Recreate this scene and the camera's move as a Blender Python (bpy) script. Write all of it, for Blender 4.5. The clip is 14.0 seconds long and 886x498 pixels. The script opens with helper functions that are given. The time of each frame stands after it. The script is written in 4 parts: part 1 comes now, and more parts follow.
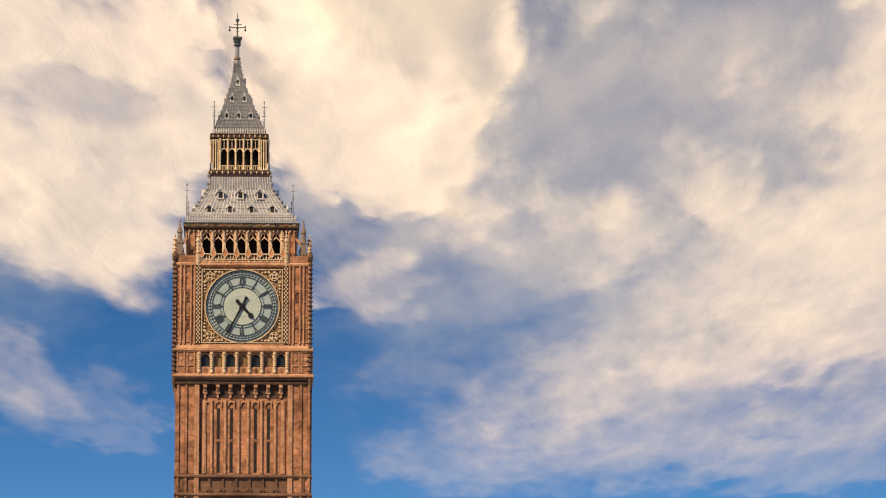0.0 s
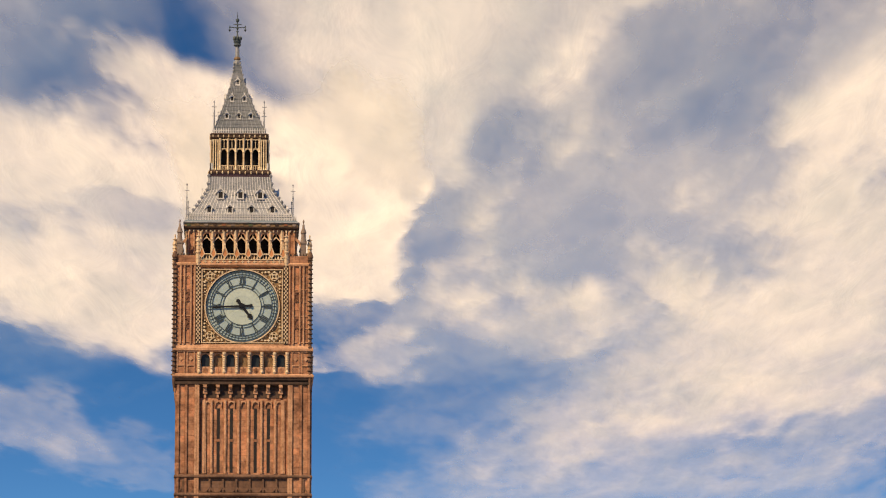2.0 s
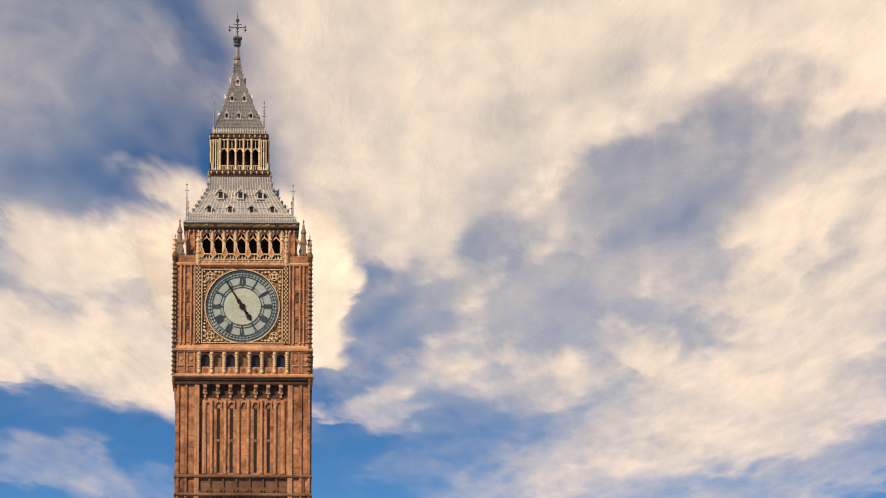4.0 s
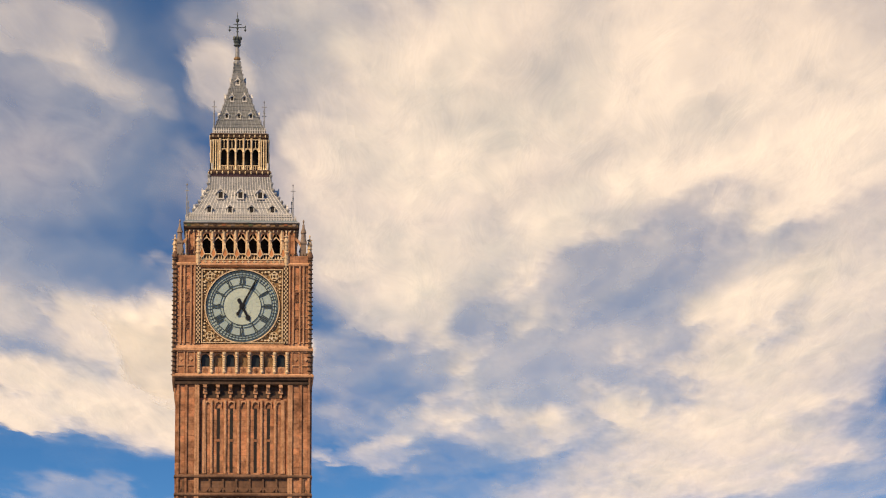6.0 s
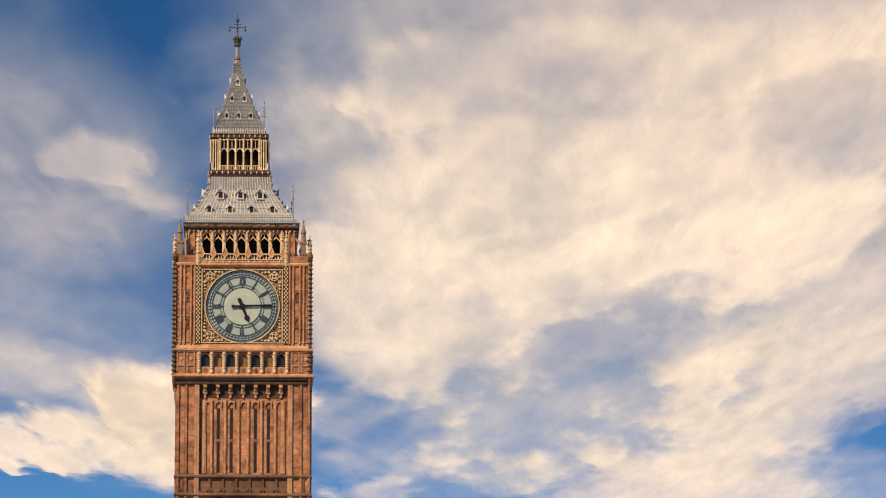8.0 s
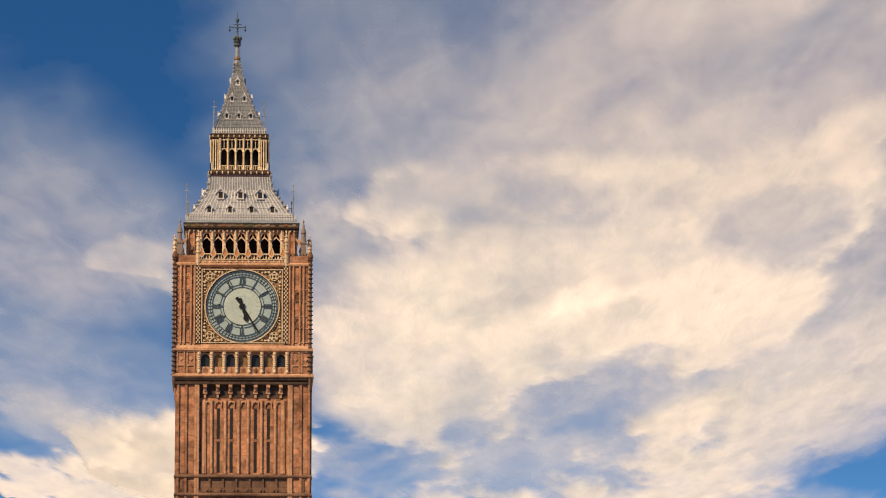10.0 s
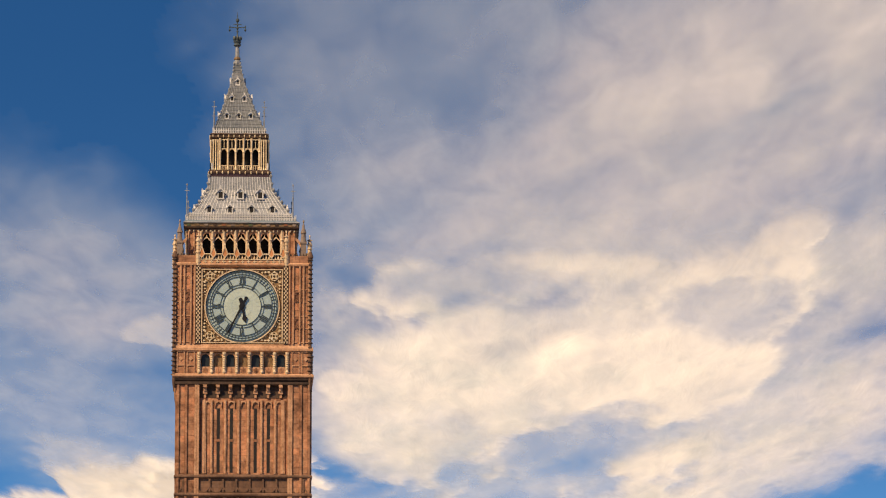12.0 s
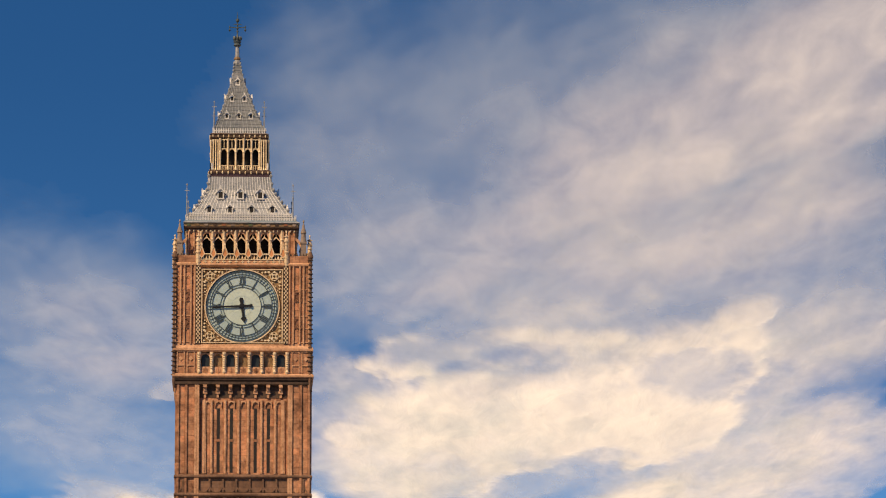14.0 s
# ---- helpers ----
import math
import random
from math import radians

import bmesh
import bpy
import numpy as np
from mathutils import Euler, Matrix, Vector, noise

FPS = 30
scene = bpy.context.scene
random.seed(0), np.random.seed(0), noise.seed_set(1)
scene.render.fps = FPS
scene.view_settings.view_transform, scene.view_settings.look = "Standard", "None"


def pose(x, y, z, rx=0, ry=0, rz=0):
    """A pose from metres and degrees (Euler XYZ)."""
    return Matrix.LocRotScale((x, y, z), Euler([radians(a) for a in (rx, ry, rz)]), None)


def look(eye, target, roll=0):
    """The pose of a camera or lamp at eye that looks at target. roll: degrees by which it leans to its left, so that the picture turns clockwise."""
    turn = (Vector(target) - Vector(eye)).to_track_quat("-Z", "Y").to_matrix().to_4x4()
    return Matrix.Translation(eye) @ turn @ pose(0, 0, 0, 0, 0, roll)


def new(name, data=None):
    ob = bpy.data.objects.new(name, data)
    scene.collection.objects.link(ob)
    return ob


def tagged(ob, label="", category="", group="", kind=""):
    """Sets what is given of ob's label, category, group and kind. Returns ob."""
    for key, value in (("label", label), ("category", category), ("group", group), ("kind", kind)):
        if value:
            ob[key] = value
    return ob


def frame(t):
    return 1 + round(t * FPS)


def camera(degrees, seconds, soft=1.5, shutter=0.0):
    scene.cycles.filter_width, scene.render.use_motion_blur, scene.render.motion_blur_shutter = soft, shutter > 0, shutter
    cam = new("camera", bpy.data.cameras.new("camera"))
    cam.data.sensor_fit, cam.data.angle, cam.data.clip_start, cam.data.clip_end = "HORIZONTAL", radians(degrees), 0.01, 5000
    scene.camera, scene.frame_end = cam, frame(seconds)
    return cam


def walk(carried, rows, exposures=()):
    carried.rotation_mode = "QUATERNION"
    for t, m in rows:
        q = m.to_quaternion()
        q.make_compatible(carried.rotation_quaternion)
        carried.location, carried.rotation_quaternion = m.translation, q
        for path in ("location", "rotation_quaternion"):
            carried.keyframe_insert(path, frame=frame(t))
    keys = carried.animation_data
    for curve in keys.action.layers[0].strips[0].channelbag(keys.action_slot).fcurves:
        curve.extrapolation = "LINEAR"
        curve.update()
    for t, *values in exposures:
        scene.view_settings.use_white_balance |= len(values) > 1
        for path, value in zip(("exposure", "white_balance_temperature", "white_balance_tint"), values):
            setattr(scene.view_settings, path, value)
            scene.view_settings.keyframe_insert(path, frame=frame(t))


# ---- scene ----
import collections

cam = camera(12.0, 14.0, soft=1.1)
EYE = (0.0, 0.0, 1.7)
scene.cycles.transparent_max_bounces = 32
CAMERA_POSE = pose(*EYE, 98.811, 0, 0)
walk(cam, [(0.0, CAMERA_POSE), (14.0, CAMERA_POSE)], exposures=[(0.0, 0.3), (14.0, 0.3)])

# ---- daylight ----
def node(nt, kind, **values):
    n = nt.nodes.new(kind)
    for key, value in values.items():
        n.inputs[key.replace("_", " ")].default_value = value
    return n


SUN_ELEVATION, SUN_AZIMUTH = 44.0, 222.0     # degrees; azimuth clockwise from +Y (the way the camera looks)


def daylight():
    world = bpy.data.worlds.new("sky")
    scene.world = world
    world.use_nodes = True
    nt = world.node_tree
    sky = nt.nodes.new("ShaderNodeTexSky")
    sky.sky_type, sky.sun_disc = "NISHITA", False
    sky.sun_elevation, sky.sun_rotation = radians(SUN_ELEVATION), radians(SUN_AZIMUTH)
    sky.altitude, sky.air_density, sky.dust_density, sky.ozone_density = 200, 1.0, 0.0, 4.5
    lift = nt.nodes.new("ShaderNodeVectorMath")
    lift.operation = "MULTIPLY_ADD"
    lift.inputs[1].default_value, lift.inputs[2].default_value = (1, 1, 4.5), (0, 0, -0.15)
    nt.links.new(nt.nodes.new("ShaderNodeTexCoord").outputs["Generated"], lift.inputs[0])
    nt.links.new(lift.outputs[0], sky.inputs["Vector"])
    deep = node(nt, "ShaderNodeHueSaturation", Hue=0.499, Saturation=1.23, Value=1.0)
    nt.links.new(sky.outputs[0], deep.inputs["Color"])
    nt.links.new(deep.outputs[0], nt.nodes["Background"].inputs[0])
    nt.nodes["Background"].inputs[1].default_value = 0.09
    lamp = bpy.data.lights.new("sun", "SUN")
    lamp.energy, lamp.angle, lamp.color = 4.5, radians(2.5), (1.0, 0.715, 0.4)
    e, a = radians(SUN_ELEVATION), radians(SUN_AZIMUTH)
    way = Vector((math.sin(a) * math.cos(e), math.cos(a) * math.cos(e), math.sin(e)))
    sun = new("sun", lamp)
    sun.matrix_world = look(way * 900, (0, 0, 0))


daylight()


# ---- materials ----
def surface(name, low, high, rough=0.8, metal=0.0, grain=6.0, stain=0.35, bump=0.3, blocks=None, spec=0.4, each=False):
    """Two tones mixed by noise at two scales, with fine relief; blocks: length and height of a stone course; each: every piece has its own tone."""
    m = bpy.data.materials.new(name)
    m.use_nodes = True
    nt = m.node_tree
    b = nt.nodes["Principled BSDF"]
    place = nt.nodes.new("ShaderNodeNewGeometry").outputs["Position"]
    wide = node(nt, "ShaderNodeTexNoise", Scale=stain, Detail=6.0, Roughness=0.65)
    fine = node(nt, "ShaderNodeTexNoise", Scale=grain, Detail=5.0, Roughness=0.6)
    nt.links.new(place, wide.inputs["Vector"])
    nt.links.new(place, fine.inputs["Vector"])
    mean = nt.nodes.new("ShaderNodeMath")
    mean.operation = "MULTIPLY_ADD"
    mean.inputs[1].default_value = 0.45
    nt.links.new(fine.outputs[0], mean.inputs[0])
    half = nt.nodes.new("ShaderNodeMath")
    half.operation = "MULTIPLY"
    half.inputs[1].default_value = 0.55
    nt.links.new(wide.outputs[0], half.inputs[0])
    nt.links.new(half.outputs[0], mean.inputs[2])
    factor = nt.nodes.new("ShaderNodeMapRange")
    factor.inputs[1].default_value, factor.inputs[2].default_value = 0.36, 0.64
    nt.links.new(mean.outputs[0], factor.inputs[0])
    mix = nt.nodes.new("ShaderNodeMix")
    mix.data_type = "RGBA"
    mix.inputs[6].default_value, mix.inputs[7].default_value = (*low, 1), (*high, 1)
    nt.links.new(factor.outputs[0], mix.inputs[0])
    colour = mix.outputs[2]
    if blocks:
        split = nt.nodes.new("ShaderNodeSeparateXYZ")
        nt.links.new(place, split.inputs[0])
        along = nt.nodes.new("ShaderNodeMath")
        nt.links.new(split.outputs[0], along.inputs[0])
        nt.links.new(split.outputs[1], along.inputs[1])
        join = nt.nodes.new("ShaderNodeCombineXYZ")
        nt.links.new(along.outputs[0], join.inputs[0])
        nt.links.new(split.outputs[2], join.inputs[1])
        bricks = node(nt, "ShaderNodeTexBrick", Scale=1.0, Mortar_Size=0.012, Bias=0.0, Brick_Width=blocks[0], Row_Height=blocks[1])
        bricks.inputs["Color1"].default_value = (0.62, 0.58, 0.58, 1)
        bricks.inputs["Color2"].default_value = (1.12, 1.1, 1.08, 1)
        bricks.inputs["Mortar"].default_value = (0.5, 0.48, 0.46, 1)
        nt.links.new(join.outputs[0], bricks.inputs["Vector"])
        tint = nt.nodes.new("ShaderNodeMix")
        tint.data_type, tint.blend_type = "RGBA", "MULTIPLY"
        tint.inputs[0].default_value = 0.8
        nt.links.new(colour, tint.inputs[6])
        nt.links.new(bricks.outputs[0], tint.inputs[7])
        colour = tint.outputs[2]
    if each:
        own = nt.nodes.new("ShaderNodeValToRGB")
        own.color_ramp.elements[0].color, own.color_ramp.elements[1].color = (0.76, 0.74, 0.75, 1), (1.2, 1.06, 1.0, 1)
        own.color_ramp.elements.new(0.5).color = (1.0, 1.0, 1.0, 1)
        nt.links.new(nt.nodes.new("ShaderNodeObjectInfo").outputs["Random"], own.inputs[0])
        tint = nt.nodes.new("ShaderNodeMix")
        tint.data_type, tint.blend_type = "RGBA", "MULTIPLY"
        tint.inputs[0].default_value = 1.0
        nt.links.new(colour, tint.inputs[6])
        nt.links.new(own.outputs[0], tint.inputs[7])
        colour = tint.outputs[2]
    nt.links.new(colour, b.inputs["Base Color"])
    b.inputs["Roughness"].default_value, b.inputs["Metallic"].default_value = rough, metal
    b.inputs["Specular IOR Level"].default_value = spec
    relief = node(nt, "ShaderNodeBump", Strength=bump, Distance=0.03)
    nt.links.new(fine.outputs[0], relief.inputs["Height"])
    nt.links.new(relief.outputs[0], b.inputs["Normal"])
    return m


STONE = surface("warm_limestone", (0.15, 0.068, 0.038), (0.60, 0.315, 0.185), 0.85, grain=3.0, stain=0.55, blocks=(1.1, 0.55))
BLOCK = surface("limestone_blocks", (0.18, 0.086, 0.048), (0.60, 0.315, 0.185), 0.85, grain=3.0, stain=0.55, each=True)
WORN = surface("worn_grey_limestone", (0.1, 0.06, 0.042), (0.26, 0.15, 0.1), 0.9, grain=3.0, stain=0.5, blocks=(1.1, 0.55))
GREY = surface("grey_weathered_stone", (0.16, 0.12, 0.1), (0.34, 0.27, 0.23), 0.85, grain=5.0)
SLATE = surface("blue_grey_iron_tiles", (0.085, 0.105, 0.13), (0.2, 0.215, 0.235), 0.5, grain=4.0, stain=0.7)
ROSE = surface("dark_red_carved_stone", (0.1, 0.045, 0.03), (0.24, 0.11, 0.065), 0.85, grain=5.0, stain=0.8)
TERRACOTTA = surface("orange_carved_stone", (0.42, 0.17, 0.07), (0.66, 0.3, 0.14), 0.8, grain=5.0, stain=0.8)
CARVED = surface("carved_limestone", (0.28, 0.14, 0.078), (0.66, 0.39, 0.24), 0.8, grain=5.0, stain=0.8)
PALE = surface("pale_carved_stone", (0.45, 0.33, 0.22), (0.75, 0.6, 0.42), 0.75, grain=5.0, stain=0.8)
# near-black for sooty stone, and for shade painted under ledges and in recesses
SOOT_SHADE = surface("soot_and_shade_stone", (0.028, 0.02, 0.017), (0.11, 0.068, 0.05), 0.9, grain=4.0, stain=0.8)
IRON = surface("grey_iron_roof", (0.13, 0.145, 0.17), (0.37, 0.385, 0.42), 0.55, grain=4.0, stain=0.6)
IRON_PALE = surface("pale_iron_cresting", (0.42, 0.43, 0.45), (0.74, 0.73, 0.73), 0.6, grain=5.0)
LEAD = surface("blue_grey_lead", (0.12, 0.16, 0.2), (0.24, 0.29, 0.34), 0.5, grain=4.0)
GOLD = surface("gilded_iron", (0.55, 0.4, 0.22), (0.92, 0.78, 0.56), 0.45, 0.2, grain=5.0, stain=1.0)
BRONZE = surface("dull_bronze_band", (0.13, 0.08, 0.04), (0.34, 0.22, 0.11), 0.6, 0.2, grain=5.0, stain=1.5)
# near-black colour stands in for unlit depth behind openings
DARK = surface("unlit_interior", (0.01, 0.01, 0.012), (0.03, 0.028, 0.03), 0.9)
BLUE_IRON = surface("blue_black_iron", (0.03, 0.045, 0.055), (0.07, 0.095, 0.11), 0.5, grain=8.0)
OPAL = surface("opal_glass", (0.42, 0.51, 0.47), (0.54, 0.62, 0.57), 0.3, grain=6.0, stain=0.9, bump=0.05)
OPAL_BLUE = surface("bluish_opal_glass", (0.3, 0.4, 0.42), (0.42, 0.52, 0.54), 0.3, grain=6.0, stain=0.9, bump=0.05)
BLACK = surface("black_iron", (0.003, 0.004, 0.006), (0.01, 0.01, 0.013), 0.5)
PURPLE = surface("plum_painted_iron", (0.035, 0.018, 0.028), (0.08, 0.045, 0.06), 0.6)
GREEN = surface("green_shield_paint", (0.06, 0.08, 0.04), (0.12, 0.14, 0.07), 0.6)
RED = surface("red_shield_paint", (0.22, 0.08, 0.035), (0.34, 0.13, 0.06), 0.6)
WINDOW = surface("dark_leaded_glass", (0.012, 0.018, 0.025), (0.03, 0.04, 0.05), 0.4, grain=10.0, spec=0.3)
PAVING = surface("grey_paving", (0.13, 0.125, 0.12), (0.24, 0.23, 0.22), 0.9, grain=1.5, stain=0.02)


def cloud_material(name, veil):
    m = bpy.data.materials.new(name)
    m.use_nodes = True
    nt = m.node_tree
    nt.nodes.remove(nt.nodes["Principled BSDF"])
    out = nt.nodes["Material Output"]
    sheet = nt.nodes.new("ShaderNodeAttribute")
    sheet.attribute_name = "grain"
    where = sheet.outputs["Vector"]
    fine = node(nt, "ShaderNodeTexNoise", Scale=1.1, Detail=5.0, Roughness=0.5, Distortion=0.4)
    nt.links.new(where, fine.inputs["Vector"])
    thick = nt.nodes.new("ShaderNodeAttribute")
    thick.attribute_name = "thickness"
    middle = nt.nodes.new("ShaderNodeMath")
    middle.operation = "SUBTRACT"
    middle.inputs[1].default_value = 0.5
    nt.links.new(fine.outputs[0], middle.inputs[0])
    ragged = nt.nodes.new("ShaderNodeMapRange")
    ragged.inputs[1].default_value, ragged.inputs[2].default_value = 0.1, 0.9
    ragged.inputs[3].default_value, ragged.inputs[4].default_value = 0.36, 0.2
    nt.links.new(thick.outputs["Fac"], ragged.inputs[0])
    add = nt.nodes.new("ShaderNodeMath")
    add.operation = "MULTIPLY_ADD"
    nt.links.new(middle.outputs[0], add.inputs[0])
    nt.links.new(ragged.outputs[0], add.inputs[1])
    nt.links.new(thick.outputs["Fac"], add.inputs[2])
    cover = nt.nodes.new("ShaderNodeMapRange")
    cover.interpolation_type = "SMOOTHSTEP"
    cover.inputs[1].default_value, cover.inputs[2].default_value = -0.05, 1.12
    nt.links.new(add.outputs[0], cover.inputs[0])
    if not veil:
        # nothing is left of it where it thins out
        rim = nt.nodes.new("ShaderNodeMapRange")
        rim.inputs[2].default_value = 0.16
        nt.links.new(thick.outputs["Fac"], rim.inputs[0])
        thin = nt.nodes.new("ShaderNodeMath")
        thin.operation = "MULTIPLY"
        nt.links.new(cover.outputs[0], thin.inputs[0])
        nt.links.new(rim.outputs[0], thin.inputs[1])
        cover = thin
    if veil:
        spread = nt.nodes.new("ShaderNodeMapRange")
        spread.inputs[1].default_value, spread.inputs[2].default_value = 0.25, 0.75
        spread.inputs[3].default_value, spread.inputs[4].default_value = 0.7, 1.3
        nt.links.new(fine.outputs[0], spread.inputs[0])
        cover = nt.nodes.new("ShaderNodeMath")
        cover.operation = "MULTIPLY"
        cover.use_clamp = True
        nt.links.new(spread.outputs[0], cover.inputs[0])
        nt.links.new(thick.outputs["Fac"], cover.inputs[1])
    down = node(nt, "ShaderNodeBsdfDiffuse", Color=(0.93, 0.92, 0.92, 1))
    across = node(nt, "ShaderNodeBsdfTranslucent", Color=(0.96, 0.93, 0.88, 1))
    if veil:
        # thin haze scatters bluer than full cloud
        depth = nt.nodes.new("ShaderNodeMapRange")
        depth.inputs[1].default_value, depth.inputs[2].default_value = 0.05, 0.5
        nt.links.new(thick.outputs["Fac"], depth.inputs[0])
        tone = nt.nodes.new("ShaderNodeMix")
        tone.data_type = "RGBA"
        tone.inputs[6].default_value, tone.inputs[7].default_value = (0.62, 0.80, 0.92, 1), (0.78, 0.80, 0.84, 1)
        nt.links.new(depth.outputs[0], tone.inputs[0])
        nt.links.new(tone.outputs[2], across.inputs["Color"])
    else:
        billow = node(nt, "ShaderNodeTexNoise", Scale=1.1, Detail=4.0, Roughness=0.55, Distortion=0.6)
        nt.links.new(where, billow.inputs["Vector"])
        relief = node(nt, "ShaderNodeBump", Strength=0.1, Distance=16.0)
        nt.links.new(billow.outputs[0], relief.inputs["Height"])
        # cloud shading is painted: the translucent tone greys with this per-vertex value
        painted_shade = nt.nodes.new("ShaderNodeAttribute")
        painted_shade.attribute_name = "painted_shade"
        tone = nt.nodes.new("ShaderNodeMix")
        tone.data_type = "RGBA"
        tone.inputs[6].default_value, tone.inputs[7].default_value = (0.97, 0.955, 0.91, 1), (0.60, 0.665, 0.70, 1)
        # noise mottles the painted shading
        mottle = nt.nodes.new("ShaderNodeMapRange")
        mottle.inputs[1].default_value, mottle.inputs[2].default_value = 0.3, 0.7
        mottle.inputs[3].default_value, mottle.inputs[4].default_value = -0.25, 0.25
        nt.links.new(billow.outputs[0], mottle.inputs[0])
        greyed = nt.nodes.new("ShaderNodeMath")
        greyed.use_clamp = True
        nt.links.new(painted_shade.outputs["Fac"], greyed.inputs[0])
        nt.links.new(mottle.outputs[0], greyed.inputs[1])
        nt.links.new(greyed.outputs[0], tone.inputs[0])
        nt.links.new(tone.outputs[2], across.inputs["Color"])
        nt.links.new(relief.outputs[0], down.inputs["Normal"])
        nt.links.new(relief.outputs[0], across.inputs["Normal"])
    body = nt.nodes.new("ShaderNodeMixShader")
    body.inputs[0].default_value = 0.9
    nt.links.new(down.outputs[0], body.inputs[1])
    nt.links.new(across.outputs[0], body.inputs[2])
    clear = nt.nodes.new("ShaderNodeBsdfTransparent")
    mix = nt.nodes.new("ShaderNodeMixShader")
    nt.links.new(cover.outputs[0], mix.inputs[0])
    nt.links.new(clear.outputs[0], mix.inputs[1])
    nt.links.new(body.outputs[0], mix.inputs[2])
    nt.links.new(mix.outputs[0], out.inputs["Surface"])
    return m


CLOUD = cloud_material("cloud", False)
VEIL = cloud_material("veil", True)


# ---- building helpers ----
def mesh_of(name, bm, material):
    data = bpy.data.meshes.new(name)
    bmesh.ops.recalc_face_normals(bm, faces=bm.faces)
    bm.to_mesh(data)
    bm.free()
    data.materials.append(material)
    return data


def part(name, bm, material, parent, label="", m=None):
    ob = new(name, bm if isinstance(bm, bpy.types.Mesh) else mesh_of(name, bm, material))
    ob.parent = parent
    if m is not None:
        ob.matrix_basis = m
    return tagged(ob, label)


def box(bm, x0, x1, y0, y1, z0, z1):
    v = [bm.verts.new(p) for p in ((x0, y0, z0), (x1, y0, z0), (x1, y1, z0), (x0, y1, z0), (x0, y0, z1), (x1, y0, z1), (x1, y1, z1), (x0, y1, z1))]
    for q in ((0, 1, 2, 3), (4, 5, 6, 7), (0, 1, 5, 4), (1, 2, 6, 5), (2, 3, 7, 6), (3, 0, 4, 7)):
        bm.faces.new([v[i] for i in q])
    return bm


def prism(bm, outline, y0, y1):
    """A plate with the given outline in x and z, from y0 to y1."""
    a = [bm.verts.new((x, y0, z)) for x, z in outline]
    b = [bm.verts.new((x, y1, z)) for x, z in outline]
    bm.faces.new(a)
    bm.faces.new(b[::-1])
    for i in range(len(a)):
        j = (i + 1) % len(a)
        bm.faces.new((a[i], b[i], b[j], a[j]))
    return bm


def turned(bm, profile, n=8, cx=0.0, cy=0.0, twist=0.0, drift=0.0):
    """A turned form from (radius, height) pairs; drift: sideways shift in x per metre of height."""
    rings = []
    z0 = profile[0][1]
    for r, z in profile:
        rings.append([bm.verts.new((cx + drift * (z - z0) + r * math.cos(twist + 2 * math.pi * i / n), cy + r * math.sin(twist + 2 * math.pi * i / n), z)) for i in range(n)])
    for a, b in zip(rings, rings[1:]):
        for i in range(n):
            j = (i + 1) % n
            bm.faces.new((a[i], a[j], b[j], b[i]))
    bm.faces.new(rings[0][::-1])
    bm.faces.new(rings[-1])
    return bm


def square(bm, levels, drift=0.0):
    """A four-sided form from (half width, height) pairs."""
    return turned(bm, [(h * math.sqrt(2), z) for h, z in levels], 4, twist=math.pi / 4, drift=drift)


def arch_head(bm, x0, x1, z0, z1, y0, y1):
    """Stone between a pointed arch that springs at z0 and the level top z1, over the opening x0 to x1."""
    mid, rise = (x0 + x1) / 2, (z1 - z0) * 0.86
    for side in (-1, 1):
        edge = x0 if side < 0 else x1
        curve = [(edge + (mid - edge) * (1 - math.cos(k / 5 * math.pi / 2)) * 0.98, z0 + rise * math.sin(k / 5 * math.pi / 2)) for k in range(6)]
        prism(bm, curve + [(mid, z0 + rise), (mid, z1), (edge, z1)] if side < 0 else (curve + [(mid, z0 + rise), (mid, z1), (edge, z1)])[::-1], y0, y1)
    return bm


def ring(bm, r0, r1, y0, y1, cz=0.0, n=64):
    """A flat ring in the plane of a dial."""
    p = [[], [], [], []]
    for i in range(n):
        a = 2 * math.pi * i / n
        for k, (r, y) in enumerate(((r0, y0), (r1, y0), (r1, y1), (r0, y1))):
            p[k].append(bm.verts.new((r * math.sin(a), y, cz + r * math.cos(a))))
    for i in range(n):
        j = (i + 1) % n
        for k in range(4):
            bm.faces.new((p[k][i], p[k][j], p[(k + 1) % 4][j], p[(k + 1) % 4][i]))
    return bm


def disc(bm, r, y0, y1, cz=0.0, n=64):
    return prism(bm, [(r * math.sin(2 * math.pi * i / n), cz + r * math.cos(2 * math.pi * i / n)) for i in range(n)], y0, y1)


def spoke(bm, angle, r0, r1, w0, w1, y0, y1):
    """A bar that points away from the middle of a dial; angle in degrees clockwise from the top."""
    a = radians(angle)
    sx, sz = math.sin(a), math.cos(a)
    prism(bm, [(r0 * sx - w0 * sz, r0 * sz + w0 * sx), (r1 * sx - w1 * sz, r1 * sz + w1 * sx), (r1 * sx + w1 * sz, r1 * sz - w1 * sx), (r0 * sx + w0 * sz, r0 * sz - w0 * sx)], y0, y1)
    return bm


def B(*boxes):
    bm = bmesh.new()
    for b in boxes:
        box(bm, *b)
    return bm


# ---- ground ----
def ground():
    bm = bmesh.new()
    n, size = 24, 9000
    v = [[bm.verts.new((-size + 2 * size * i / n, -size + 2 * size * j / n, 0)) for j in range(n + 1)] for i in range(n + 1)]
    for i in range(n):
        for j in range(n):
            bm.faces.new((v[i][j], v[i + 1][j], v[i + 1][j + 1], v[i][j + 1]))
    tagged(new("ground", mesh_of("ground", bm, PAVING)), "wide grey paved ground round the tower", "ground", kind="structure")


ground()

